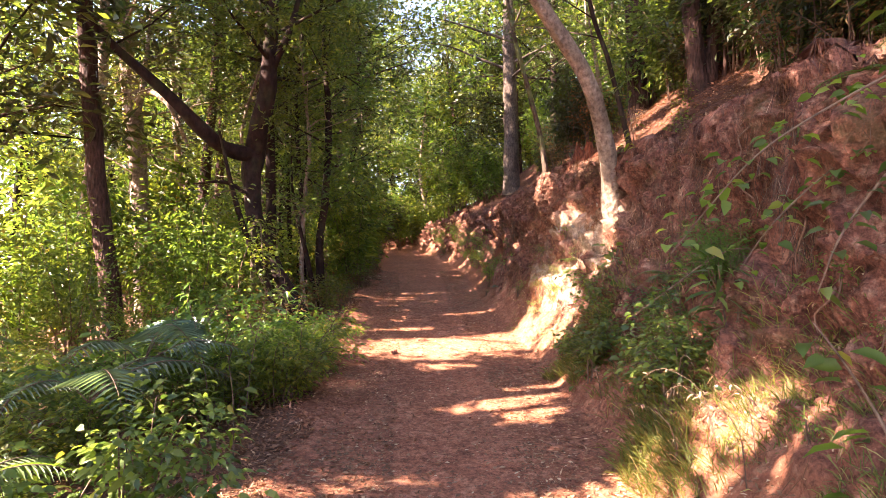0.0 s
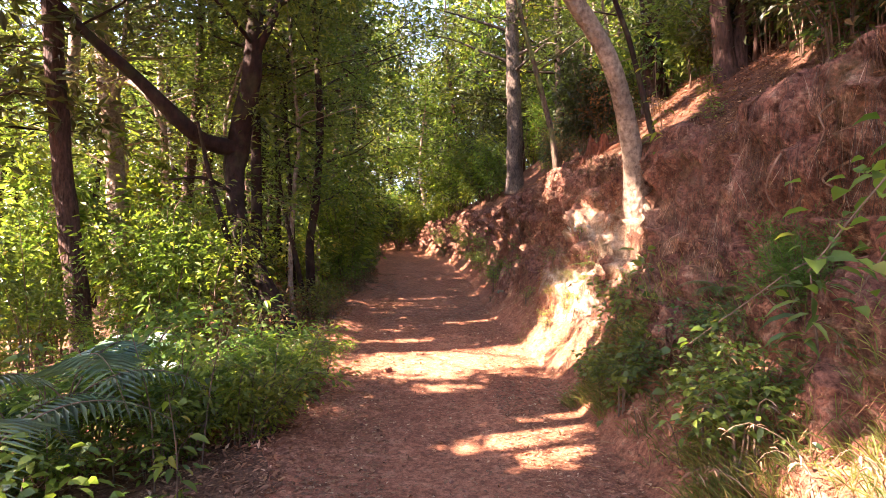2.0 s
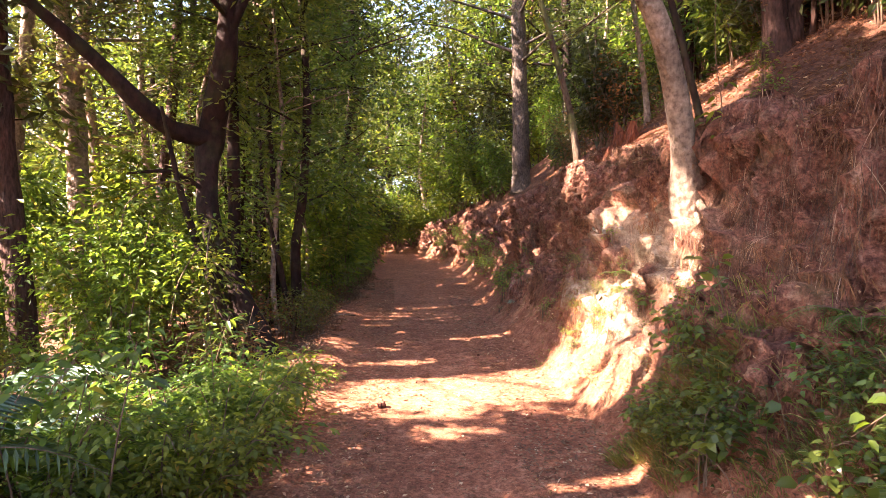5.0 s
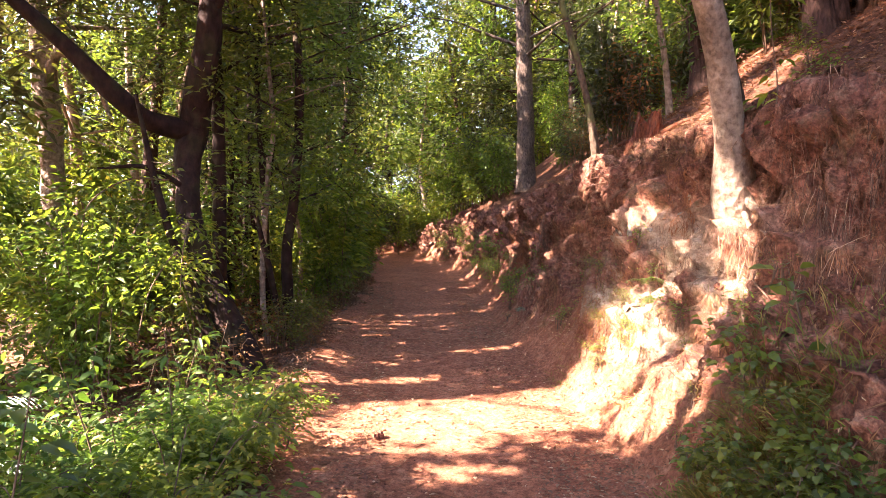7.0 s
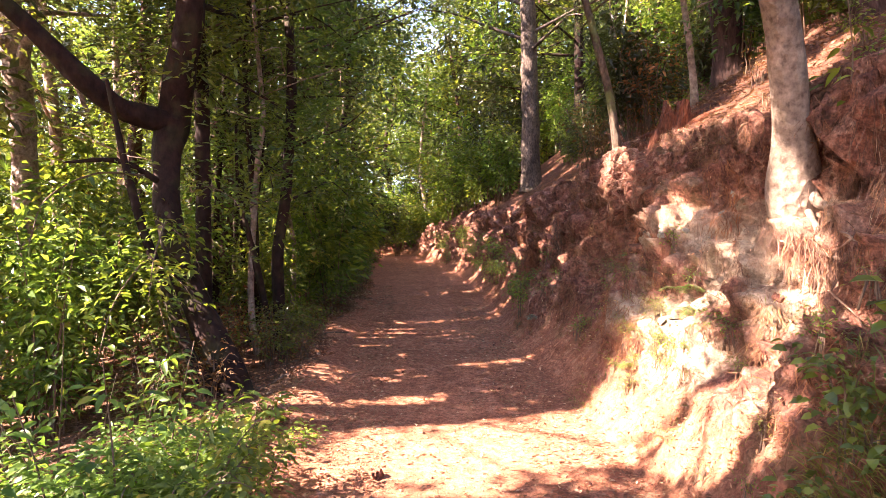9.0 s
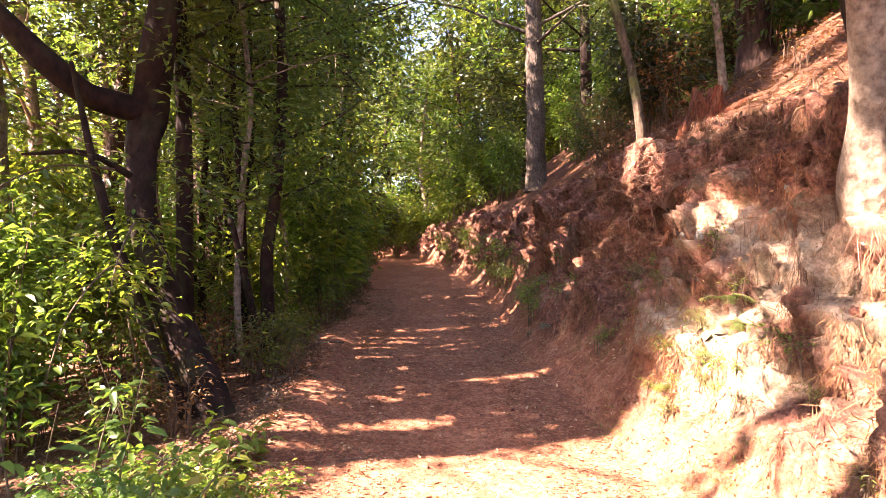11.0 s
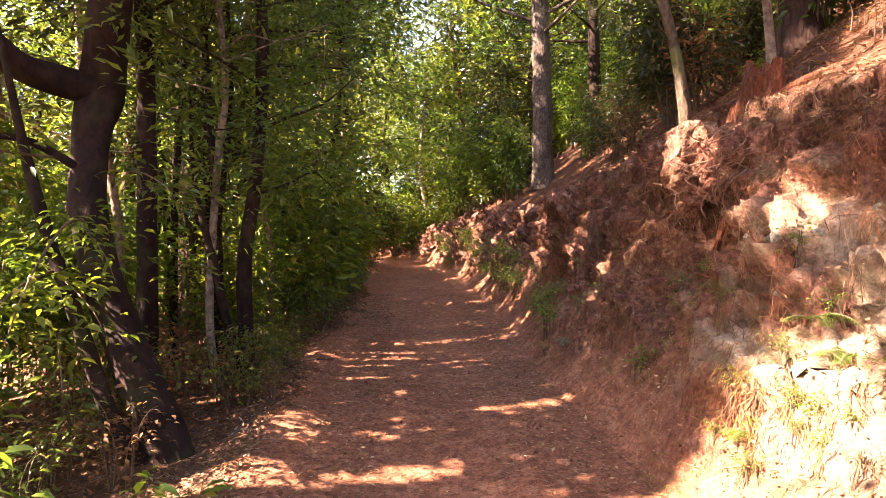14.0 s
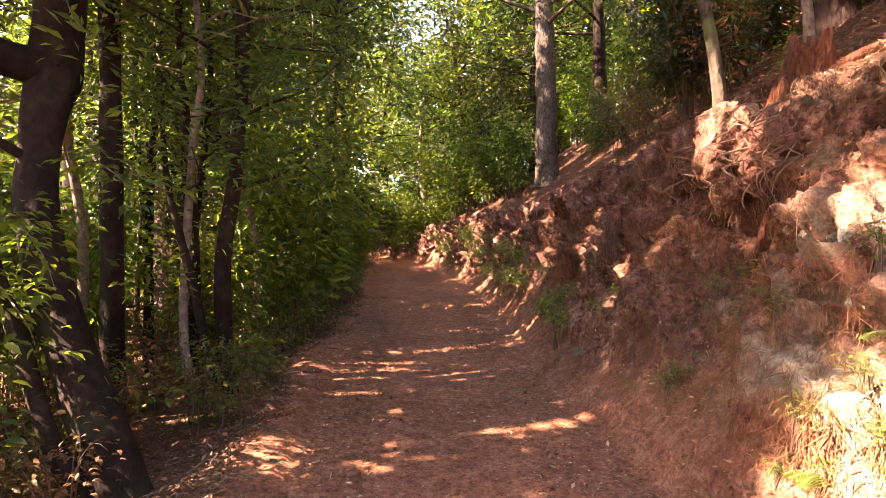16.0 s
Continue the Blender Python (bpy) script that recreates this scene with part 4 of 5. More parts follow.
def leafy_bush(seed, leaf, h, wide, stems, tufts, per_tuft, size, slim=0.5, spread=0.07, label="low leafy green bush beside the path", name="bush", group="bushes by the path", droop=0.25):
    """A bush for close views: thin arching stems with broad bent leaves."""
    rng = np.random.default_rng(seed)
    t = thing(name, (0, 0, 0), label, "bush", group)
    lines = []
    for i in range(stems):
        a, r = rng.random() * 6.283, wide * (0.25 + 0.75 * rng.random())
        hh = h * (0.5 + 0.5 * rng.random())
        lines.append([(0.08 * math.cos(a), 0.08 * math.sin(a), -0.12, 0.006), (0.4 * r * math.cos(a), 0.4 * r * math.sin(a), hh * 0.6, 0.005), (0.8 * r * math.cos(a + 0.2), 0.8 * r * math.sin(a + 0.2), hh, 0.003), (1.1 * r * math.cos(a + 0.3), 1.1 * r * math.sin(a + 0.3), hh * 0.92, 0.002)])
    if h < 0.45:
        tagged(part("stalk", tubes("stalk", lines, 4, 0.05, 0.35), TWIG, t), kind="stuff")
    for l in (lines if h >= 0.45 else ()):
        part("stem", tubes("stem", [l], 4, 0.05, 0.35), TWIG, t)
    c = crown_points(lines, tufts, rng, 0.05)
    at, way = spray(c, per_tuft, spread, rng, 0.6)
    way[:, 2] *= 0.4
    ln = size * (0.5 + 0.8 * rng.random(len(at)))
    part("foliage", broad_leaves("foliage", at, way, ln, ln * slim, rng=rng, droop=droop, coarse=True), leaf, t)
    return t


rng = np.random.default_rng(5)
# the dense green mass on the falling side
low, tall_ones = [(-1.35, 7.3), (-1.5, 6.7), (-1.5, 6.0), (-1.7, 7.6), (-2.0, 6.6)], [(-2.3, 4.7)]
for i in range(100):
    y = rng.uniform(0.9, 7.5)
    edge = float(path_left(np.array(y))) - 0.42
    (low if y > 5.2 else tall_ones).append((edge - 3.6 * rng.random() ** 1.3, y))
tall_ones += [(-4.2 - 4 * rng.random(), 4 + 5.5 * rng.random()) for i in range(12)]
protos = [leafy_bush(501, LEAF_LIGHT, 0.95, 0.6, 9, 13, 10, 0.062), leafy_bush(502, LEAF_LIGHT, 0.85, 0.7, 9, 12, 9, 0.072, 0.55, 0.08), leafy_bush(503, LEAF_BAY, 0.85, 0.6, 9, 12, 9, 0.075, 0.45), leafy_bush(504, LEAF_LIGHT, 1.15, 0.5, 8, 13, 9, 0.065, 0.42)]
tall_ones = [q for q in tall_ones if not (-2.5 < q[0] < -1.3 and 3.2 < q[1] < 4.9)]
strew(protos, tall_ones, rng, 0.55, 1.2)
protos = [leafy_bush(505, LEAF_LIGHT, 0.75, 0.6, 10, 12, 9, 0.065, 0.4, 0.06), leafy_bush(506, LEAF_LIGHT, 0.65, 0.65, 10, 12, 9, 0.07, 0.36, 0.06)]
strew(protos, low, rng, 0.6, 1.05)
# taller green growth farther left and the leafy screen by the forked tree
spots = [(-3.9, 9.2), (-5.6, 8.9), (-4.3, 9.9), (-4.9, 11.2), (-3.9, 12.4), (-3.2, 13.4), (-2.9, 14.6), (-3.4, 15.8), (-3.2, 17.2), (-5.4, 13.2), (-6.4, 8.8), (-7.2, 10.6)]
protos = [shrub(511, LEAF_LIGHT, 2.1, 0.9, 8, 16, 14, 0.10, 0.45, 0.13), shrub(512, LEAF_BAY, 2.4, 0.9, 8, 16, 14, 0.095, 0.38, 0.13)]
strew(protos, spots, rng, 0.85, 1.25)
# dry brown twiggy undergrowth under the trees
spots = [(float(path_left(np.array(y))) - rng.uniform(0.8, 3.2), y) for y in np.linspace(9.3, 20, 34)] + [(-2.6 - 4 * rng.random(), 8.6 + 6 * rng.random()) for i in range(26)]
protos = [leafy_bush(521, DRY, 0.7, 0.5, 10, 7, 4, 0.055, 0.5, 0.06, "dry brown twiggy undergrowth beneath the trees", "dry_bush", "dry undergrowth"), leafy_bush(522, LEAF_BAY, 0.75, 0.5, 8, 8, 6, 0.06, 0.45, 0.06)]
strew(protos, spots, rng, 0.8, 1.3)

# dry weeds and low leafy growth right along the left margin
spots = [(float(seam_left(np.array(y))) - 0.12 - 0.55 * ((k * 0.618) % 1), y) for k, y in enumerate(np.linspace(10.6, 27, 66))]
protos = [leafy_bush(523, DRY, 0.42, 0.3, 10, 6, 4, 0.045, 0.35, 0.05, "dry brown weeds along the edge of the path", "dry_weed", "weeds"), leafy_bush(524, LEAF_BAY, 0.5, 0.34, 8, 8, 6, 0.055, 0.45, 0.05, "low leafy growth along the edge of the path", "edge_bush", "weeds"), leafy_bush(525, GRASS, 0.4, 0.22, 12, 6, 4, 0.09, 0.1, 0.03, "dry yellowish grass tuft at the edge of the path", "grass_tuft", "weeds")]
strew(protos, spots, rng, 0.7, 1.25)
spots = [(float(seam_left(np.array(y))) - 0.75 - 0.5 * ((k * 0.618) % 1), y) for k, y in enumerate(np.linspace(12.6, 22, 13))]
strew([shrub(513, LEAF_LIGHT, 1.7, 0.75, 8, 15, 13, 0.085, 0.4, 0.11), shrub(514, LEAF_LIGHT, 1.5, 0.7, 8, 14, 13, 0.08, 0.42, 0.11)], spots, rng, 0.8, 1.2)
# low weeds and dry twigs on the slope above the bank
spots = [(float(bank_foot(np.array(y)) + bank_wide(np.array(y))) + 0.35 + 1.9 * ((k * 0.618) % 1), y) for k, y in enumerate(np.linspace(3.5, 13, 30))]
strew([leafy_bush(526, DRY, 0.2, 0.24, 5, 5, 3, 0.035, 0.4, 0.05, "dry brown twigs and weeds on the slope", "dry_weed", "weeds"), leafy_bush(527, LEAF_LIGHT, 0.22, 0.2, 7, 5, 4, 0.045, 0.4, 0.04, "small green weed on the needle-covered slope", "weed", "weeds")], spots, rng, 0.6, 1.2)

# ferns
for i, (x, y, dz, head, n, L, mat) in enumerate([(-2.3, 4.5, 0.7, -0.2, 4, 1.05, LEAF_FERN), (-2.35, 3.9, 0.62, -0.4, 4, 0.95, LEAF_FERN), (-2.05, 2.35, 0.55, 0.4, 5, 0.65, LEAF_FERN_Y), (-2.7, 4.6, 0.5, 1.4, 5, 0.8, LEAF_FERN), (-3.0, 6.2, 0.6, 0.5, 5, 0.85, LEAF_FERN), (-2.6, 5.6, 0.5, 0.0, 4, 0.7, LEAF_FERN), (-3.6, 5.2, 0.5, 0.2, 5, 0.8, LEAF_FERN_Y)]):
    fern((x, y, gz(x, y) + dz), head, n, L, mat, 600 + i, tilt=0.9)
for i, (y, z, head, n, L, mat) in enumerate([(8.83, 1.43, 3.3, 5, 0.26, LEAF_FERN_Y), (8.5, 1.26, 3.5, 6, 0.24, LEAF_FERN_Y), (8.75, 0.8, 3.3, 5, 0.20, LEAF_FERN_Y), (9.6, 1.6, 3.3, 4, 0.2, LEAF_FERN_Y), (5.1, 1.35, 3.6, 7, 0.4, LEAF_FERN_Y), (3.0, 2.75, 3.5, 4, 0.32, LEAF_FERN_Y), (3.4, 2.6, 3.6, 4, 0.3, LEAF_FERN_Y), (11.9, 0.85, 3.4, 4, 0.22, LEAF_FERN), (10.2, 1.7, 3.4, 4, 0.18, LEAF_FERN_Y)]):
    p, _ = bank_at(y, z)
    fern(tuple(p), head, n, L, mat, 620 + i, label="small green fern rooted in the earth bank", tilt=0.5)
for i, (x, y) in enumerate([(4.6, 11.6), (5.2, 11.0), (4.9, 8.4), (3.6, 5.6), (4.4, 6.4), (5.0, 12.2), (3.4, 4.4)]):
    fern((x, y, gz(x, y)), 3.6, 5, 0.6, LEAF_FERN_Y, 640 + i, label="green fern growing on the needle-covered slope")

# green growth along the far foot of the bank
spots = [(float(bank_foot(np.array(y))) + 0.22 + 0.3 * rng.random(), y) for y in np.linspace(12.6, 27, 22)]
strew([leafy_bush(548, LEAF_LIGHT, 0.5, 0.3, 8, 8, 6, 0.055, 0.45, 0.05, "yellow-green weeds along the shaded foot of the bank", "foot_bush", "weeds"), leafy_bush(549, LEAF_BAY, 0.55, 0.3, 8, 8, 6, 0.055, 0.45, 0.05, "dark green weeds along the foot of the bank", "foot_bush", "weeds")], spots, rng, 0.6, 1.3)

# bramble at the foot of the bank
spots = [(1.38, 5.9), (1.6, 6.25), (1.36, 5.5), (1.62, 5.75), (1.32, 6.35)]
protos = [leafy_bush(531, LEAF_BAY, 0.5, 0.36, 9, 7, 4, 0.085, 0.62, 0.06, "dark green bramble at the foot of the bank", "bramble", "brambles"), leafy_bush(532, LEAF_BAY, 0.42, 0.36, 8, 7, 4, 0.075, 0.62, 0.06, "dark green bramble at the foot of the bank", "bramble", "brambles")]
strew(protos, spots, rng, 0.6, 0.9)
# small green weeds along the lit foot of the bank and on its ledges
places, _ = on_bank(46, 2.0, 13.5, 0.04, 0.5, rng)
protos = [leafy_bush(541, LEAF_LIGHT, 0.2, 0.14, 7, 5, 4, 0.035, 0.5, 0.025, "small green weed on the earth bank", "weed", "weeds"), leafy_bush(542, GRASS, 0.16, 0.11, 8, 4, 3, 0.04, 0.2, 0.025, "dry yellowish weed on the earth bank", "weed", "weeds")]
strew(protos, [(p[0], p[1]) for p in places], rng, 0.35, 0.85)
places, _ = on_bank(22, 7.4, 10.6, 0.08, 0.42, rng)
strew([leafy_bush(543, LEAF_LIGHT, 0.24, 0.16, 7, 6, 5, 0.036, 0.5, 0.03, "pale green weed in the sun on the bank", "weed", "weeds"), leafy_bush(544, GRASS, 0.26, 0.15, 9, 5, 5, 0.055, 0.16, 0.03, "yellowish grass tuft on the sunlit bank", "grass_tuft", "weeds")], [(p[0], p[1]) for p in places], rng, 0.35, 0.75)
spots = [(1.45 + 0.45 * rng.random(), 3.9 + 1.8 * rng.random()) for i in range(10)]
strew([leafy_bush(545, LEAF_BAY, 0.30, 0.26, 9, 7, 5, 0.05, 0.5, 0.05, "low green herb growing among the grass", "herb", "herbs")], spots, rng, 0.7, 1.2)


def spray_branch(name, line, leaf, n, size, slim, label, seed, spread=0.05, per=3, droop=0.3):
    """A hanging leafy branch: a thin stem and broad leaves along it."""
    rng = np.random.default_rng(seed)
    t = thing(name, line[0][:3], label, "branch")
    part("stem", tubes("stem", [line], 6, 0.08, 0.06), TWIG, t)
    pts = smooth_line(line, 0.02)[:, :3]
    c = pts[rng.integers(len(pts) // 8, len(pts), n)]
    at, way = spray(c, per, spread, rng, 0.5)
    way[:, 2] *= 0.5
    ln = size * (0.55 + 0.7 * rng.random(len(at)))
    part("foliage", broad_leaves("foliage", at, way, ln, ln * slim, rng=rng, droop=droop), leaf, t)
    return t


# leafy stems hanging over the near bank
spray_branch("hanging_branch", [(2.3, 2.45, 2.55, 0.008), (1.7, 2.47, 2.24, 0.005), (1.36, 2.5, 2.02, 0.004), (1.15, 2.5, 1.8, 0.003), (0.97, 2.5, 1.58, 0.002)], LEAF_LIGHT, 52, 0.068, 0.66, "light green leafy branch hanging over the bank", 701, 0.07, 2)
spray_branch("hanging_branch", [(2.45, 3.1, 2.3, 0.007), (2.05, 3.15, 2.0, 0.005), (1.78, 3.2, 1.72, 0.004), (1.62, 3.25, 1.45, 0.002)], LEAF_LIGHT, 30, 0.08, 0.62, "light green leafy branch hanging over the bank", 702, 0.06, 2)
spray_branch("hanging_branch", [(2.5, 2.6, 2.5, 0.010), (2.1, 2.65, 2.05, 0.008), (1.85, 2.7, 1.7, 0.006), (1.72, 2.7, 1.4, 0.003)], LEAF_BAY, 22, 0.09, 0.6, "dark green leafy branch hanging down the bank", 720, 0.06, 2)
spray_branch("bramble_shoot", [(2.2, 3.95, 1.5, 0.005), (2.05, 3.95, 1.6, 0.005), (1.86, 3.98, 1.56, 0.004), (1.58, 4.05, 1.34, 0.004), (1.28, 4.14, 1.08, 0.002)], LEAF_LIGHT, 16, 0.055, 0.7, "yellowish bramble shoot arching from the bank", 703, 0.03, 2)
spray_branch("broad_leaved_sapling", [(1.75, 2.15, 0.5, 0.008), (1.72, 2.25, 0.85, 0.007), (1.62, 2.35, 1.12, 0.005), (1.5, 2.38, 1.3, 0.003)], LEAF_LIGHT, 8, 0.15, 0.55, "sapling with broad round green leaves", 704, 0.06, 2)
spray_branch("lance_leaved_plant", [(1.9, 3.82, 0.85, 0.008), (1.84, 3.8, 1.05, 0.006), (1.78, 3.75, 1.3, 0.005), (1.74, 3.72, 1.52, 0.003)], LEAF_BAY, 18, 0.15, 0.24, "tall plant with drooping lance-shaped leaves", 705, 0.05, 3, 0.45)
for i, (y, z, h) in enumerate([(4.25, 1.4, 0.36), (4.15, 1.3, 0.28)]):
    p, _ = bank_at(y, z)
    t = thing("broom_bush", tuple(p), "feathery green broom bush rooted in the bank", "bush", "broom bushes")
    brng = np.random.default_rng(730 + i)
    lines = [[(*(p + (0.05 * a, 0.05 * b, -0.05)), 0.005), (*(p + (-0.04 + 0.11 * a, 0.11 * b, h * 0.4)), 0.004), (*(p + (-0.06 + 0.13 * a, 0.13 * b, h * (0.8 + 0.3 * c))), 0.0015)] for a, b, c in brng.normal(size=(16, 3)) * (0.7, 0.7, 0.4)]
    for l in lines:
        part("stem", tubes("stem", [l], 4, 0.05, 0.3), TWIG, t)
    c = crown_points(lines, 45, brng, 0.03)
    at, way = spray(c, 3, 0.03, brng)
    part("foliage", leaves("foliage", at, way + np.array([0, 0, 0.5]), brng.uniform(0.025, 0.06, len(at)), 0.006, rng=brng), LEAF_FERN_Y, t)
for i, (x, y) in enumerate([(1.42, 5.5), (1.7, 5.2), (1.55, 4.6), (1.75, 5.7), (1.5, 4.1), (1.85, 6.2)]):
    g = gz(x, y)
    spray_branch("round_leaved_plant", [(x, y, g - 0.03, 0.006), (x - 0.03, y + 0.02, g + 0.14, 0.004), (x - 0.1, y - 0.04, g + 0.28, 0.002)], LEAF_BAY, 9, 0.085, 0.75, "low plant with round dull green leaves", 740 + i, 0.06, 2, 0.15)
for i, (x, y, dx) in enumerate([(1.5, 3.2, -0.2), (1.55, 3.35, -0.28), (1.6, 3.0, -0.15), (1.42, 3.5, -0.25), (1.5, 2.9, -0.12), (1.4, 4.4, -0.2), (1.35, 5.0, -0.2)]):
    g = gz(x, y)
    spray_branch("dry_grass_stem", [(x, y, g - 0.03, 0.003), (x + dx * 0.3, y, g + 0.26, 0.002), (x + dx, y + 0.03, g + 0.38, 0.0015), (x + dx * 1.4, y + 0.03, g + 0.33, 0.001)], LITTER, 12, 0.05, 0.2, "dry seed-headed grass stem bending over", 750 + i, 0.01, 2, 0.5)
spray_branch("climbing_plant", [(2.33, 7.5, 2.4, 0.006), (2.4, 7.4, 2.9, 0.005), (2.3, 7.3, 3.4, 0.004), (2.3, 7.3, 3.9, 0.003)], LEAF_LIGHT, 18, 0.11, 0.35, "light green shoot growing beside the leaning trunk", 706, 0.08, 3)
spray_branch("overhanging_branch", [(-3.3, 10.3, 2.1, 0.014), (-2.95, 9.5, 2.0, 0.010), (-2.75, 8.9, 1.7, 0.007), (-2.55, 8.4, 1.35, 0.003)], LEAF_LIGHT, 60, 0.085, 0.45, "leafy branch drooping from the forked tree", 707, 0.17)
spray_branch("overhanging_branch", [(-3.4, 10.2, 1.7, 0.012), (-3.1, 9.3, 1.6, 0.009), (-3.0, 8.7, 1.3, 0.006), (-2.9, 8.3, 0.9, 0.003)], LEAF_LIGHT, 60, 0.085, 0.45, "leafy branch drooping from the forked tree", 708, 0.18)
spray_branch("overhanging_branch", [(-3.5, 10.2, 2.6, 0.012), (-3.5, 9.3, 2.5, 0.009), (-3.5, 8.6, 2.2, 0.006), (-3.3, 8.1, 1.8, 0.003)], LEAF_BAY, 60, 0.085, 0.4, "leafy branch drooping from the forked tree", 709, 0.2)
for i, (x, y, z, dx, dz, mat) in enumerate([(-3.3, 10.1, 2.1, 0.55, -0.5, LEAF_LIGHT), (-3.2, 9.9, 1.6, 0.5, -0.35, LEAF_LIGHT), (-3.1, 9.7, 1.25, 0.3, -0.45, LEAF_BAY), (-3.6, 9.9, 1.9, 0.25, -0.6, LEAF_LIGHT), (-2.9, 10.3, 2.5, 0.5, -0.3, LEAF_BAY)]):
    spray_branch("drooping_twig", [(x, y, z, 0.008), (x + dx * 0.5, y - 0.25, z + dz * 0.2, 0.006), (x + dx, y - 0.45, z + dz * 0.6, 0.004), (x + dx * 1.25, y - 0.55, z + dz, 0.002)], mat, 26, 0.10, 0.42, "leafy twig drooping before the forked trunk", 800 + i, 0.1, 3)
# leafy branches among the crowns, most with shade in the leaf colour
for i in range(12):
    a, u = 2.4 * i, (i * 0.618) % 1
    x, y, z = -3.6 - 3.0 * u, 11.2 + 1.6 * ((i * 0.37) % 1), 4.2 + 2.2 * ((i * 0.73) % 1)
    spray_branch("crown_branch", [(x + 0.5, y + 0.3, z + 0.6, 0.014), (x + 0.1 * math.cos(a), y, z + 0.3, 0.010), (x - 0.4, y - 0.2 * math.sin(a), z, 0.007), (x - 0.8, y - 0.3, z - 0.3, 0.003)], (LEAF_SHADED, LEAF_SHADED, LEAF_BAY)[i % 3], 70, 0.10, 0.38, "shaded leafy branch among the crowns", 820 + i, 0.22)
for i in range(26):
    y = 4.2 + 4.3 * (i / 26) + 0.2 * math.sin(i * 7.0)
    x = float(path_left(np.array(y))) - 0.55 - 1.5 * ((i * 0.618) % 1)
    g, h, w = gz(x, y), 0.75 + 0.5 * ((i * 0.37) % 1), 0.25 * math.sin(i * 2.9)
    spray_branch("upright_shoot", [(x, y, g - 0.03, 0.007), (x + 0.3 * w, y, g + h * 0.5, 0.005), (x + w, y - 0.1, g + h, 0.002)], (LEAF_LIGHT, LEAF_BAY)[i % 3 == 2], 15, 0.095, 0.42, "leafy upright shoot rising from the undergrowth", 760 + i, 0.05, 3)
for i, (x, y, h) in enumerate([(-1.65, 8.15, 0.4), (-1.85, 8.35, 0.4), (-1.6, 8.45, 0.35)]):
    g = gz(x, y)
    spray_branch("pale_herb", [(x, y, g - 0.03, 0.006), (x + 0.03, y, g + h * 0.5, 0.004), (x + 0.08, y - 0.05, g + h, 0.002)], LEAF_LIGHT, 16, 0.11, 0.38, "pale green upright herb in full sun", 710 + i, 0.04, 3)


# ---- grass, litter, needles ----
def stuff(name, me, mat, label, category):
    return tagged(part(name, me, mat), label, category, kind="stuff")


def blades(at, tall, rng, lean=0.5):
    way = np.stack([rng.normal(size=len(at)) * lean, rng.normal(size=len(at)) * lean, np.ones(len(at))], -1)
    up = rng.normal(size=(len(at), 3))
    return way, up


at, nor = on_bank(34000, 1.6, 6.4, 0.0, 0.48, rng)
keep = (vn(at[:, 0] * 2.6, at[:, 1] * 2.6, 81) > 0.3 + 0.2 * rng.random(len(at))) & (rng.random(len(at)) > (at[:, 2] - 0.3) * 0.8)
at = at[keep] - nor[keep] * 0.01
tall = rng.uniform(0.06, 0.28, len(at)) * (0.5 + 0.8 * vn(at[:, 0] * 1.5, at[:, 1] * 1.5, 86))
way, up = blades(at, tall, rng)
way[:, 0] -= 0.3
stuff("grass", broad_leaves("grass", at, way, tall, np.full(len(at), 0.006), 0.1, up, rng, 0.35, True), GRASS, "yellowish green grass at the foot of the bank", "grass")
at, nor = on_bank(2600, 6.0, 10.5, 0.02, 0.42, rng)
keep = vn(at[:, 0] * 3, at[:, 1] * 3, 83) > 0.5
at = at[keep]
way, up = blades(at, None, rng, 0.8)
stuff("dry_grass", broad_leaves("dry_grass", at, way, rng.uniform(0.05, 0.16, len(at)), np.full(len(at), 0.005), 0.1, up, rng, 0.5, True), GRASS, "thin dry grass on the sunlit bank", "grass")

# fallen leaves, thickest along the edges of the path
n = 60000
ly = 1.8 + 17 * rng.random(n) ** 1.5
l0, l1 = path_left(ly), bank_foot(ly)
edge = rng.random(n)
side = np.where(edge < 0.42, l0 - 1.0 + 1.6 * rng.random(n), np.where(edge < 0.8, l1 + 0.45 - 1.15 * rng.random(n) ** 1.2, l0 + (l1 - l0) * rng.random(n)))
at = at_ground(side, ly, 0.004)
way = np.stack([rng.normal(size=n), rng.normal(size=n), rng.normal(size=n) * 0.15 + 0.05], -1)
ln = rng.uniform(0.012, 0.05, n)
stuff("leaf_litter", leaves("leaf_litter", at, way, ln, ln * rng.uniform(0.25, 0.6, n), 0.2, rng.normal(size=(n, 3)) * 0.25 + (0, 0, 1), rng), LITTER, "scattered dry brown leaves on the earth path", "leaf litter")
n = 34000
ly, lx = rng.uniform(1, 22, n), -rng.random(n) ** 1.9 * 7
lx = seam_left(ly) + 0.08 + lx
at = at_ground(lx, ly, 0.01)
way = np.stack([rng.normal(size=n), rng.normal(size=n), rng.normal(size=n) * 0.3 + 0.1], -1)
ln = rng.uniform(0.02, 0.07, n)
stuff("forest_litter", leaves("forest_litter", at, way, ln, ln * 0.4, 0.2, None, rng), LITTER, "thick brown leaf litter under the trees", "leaf litter")
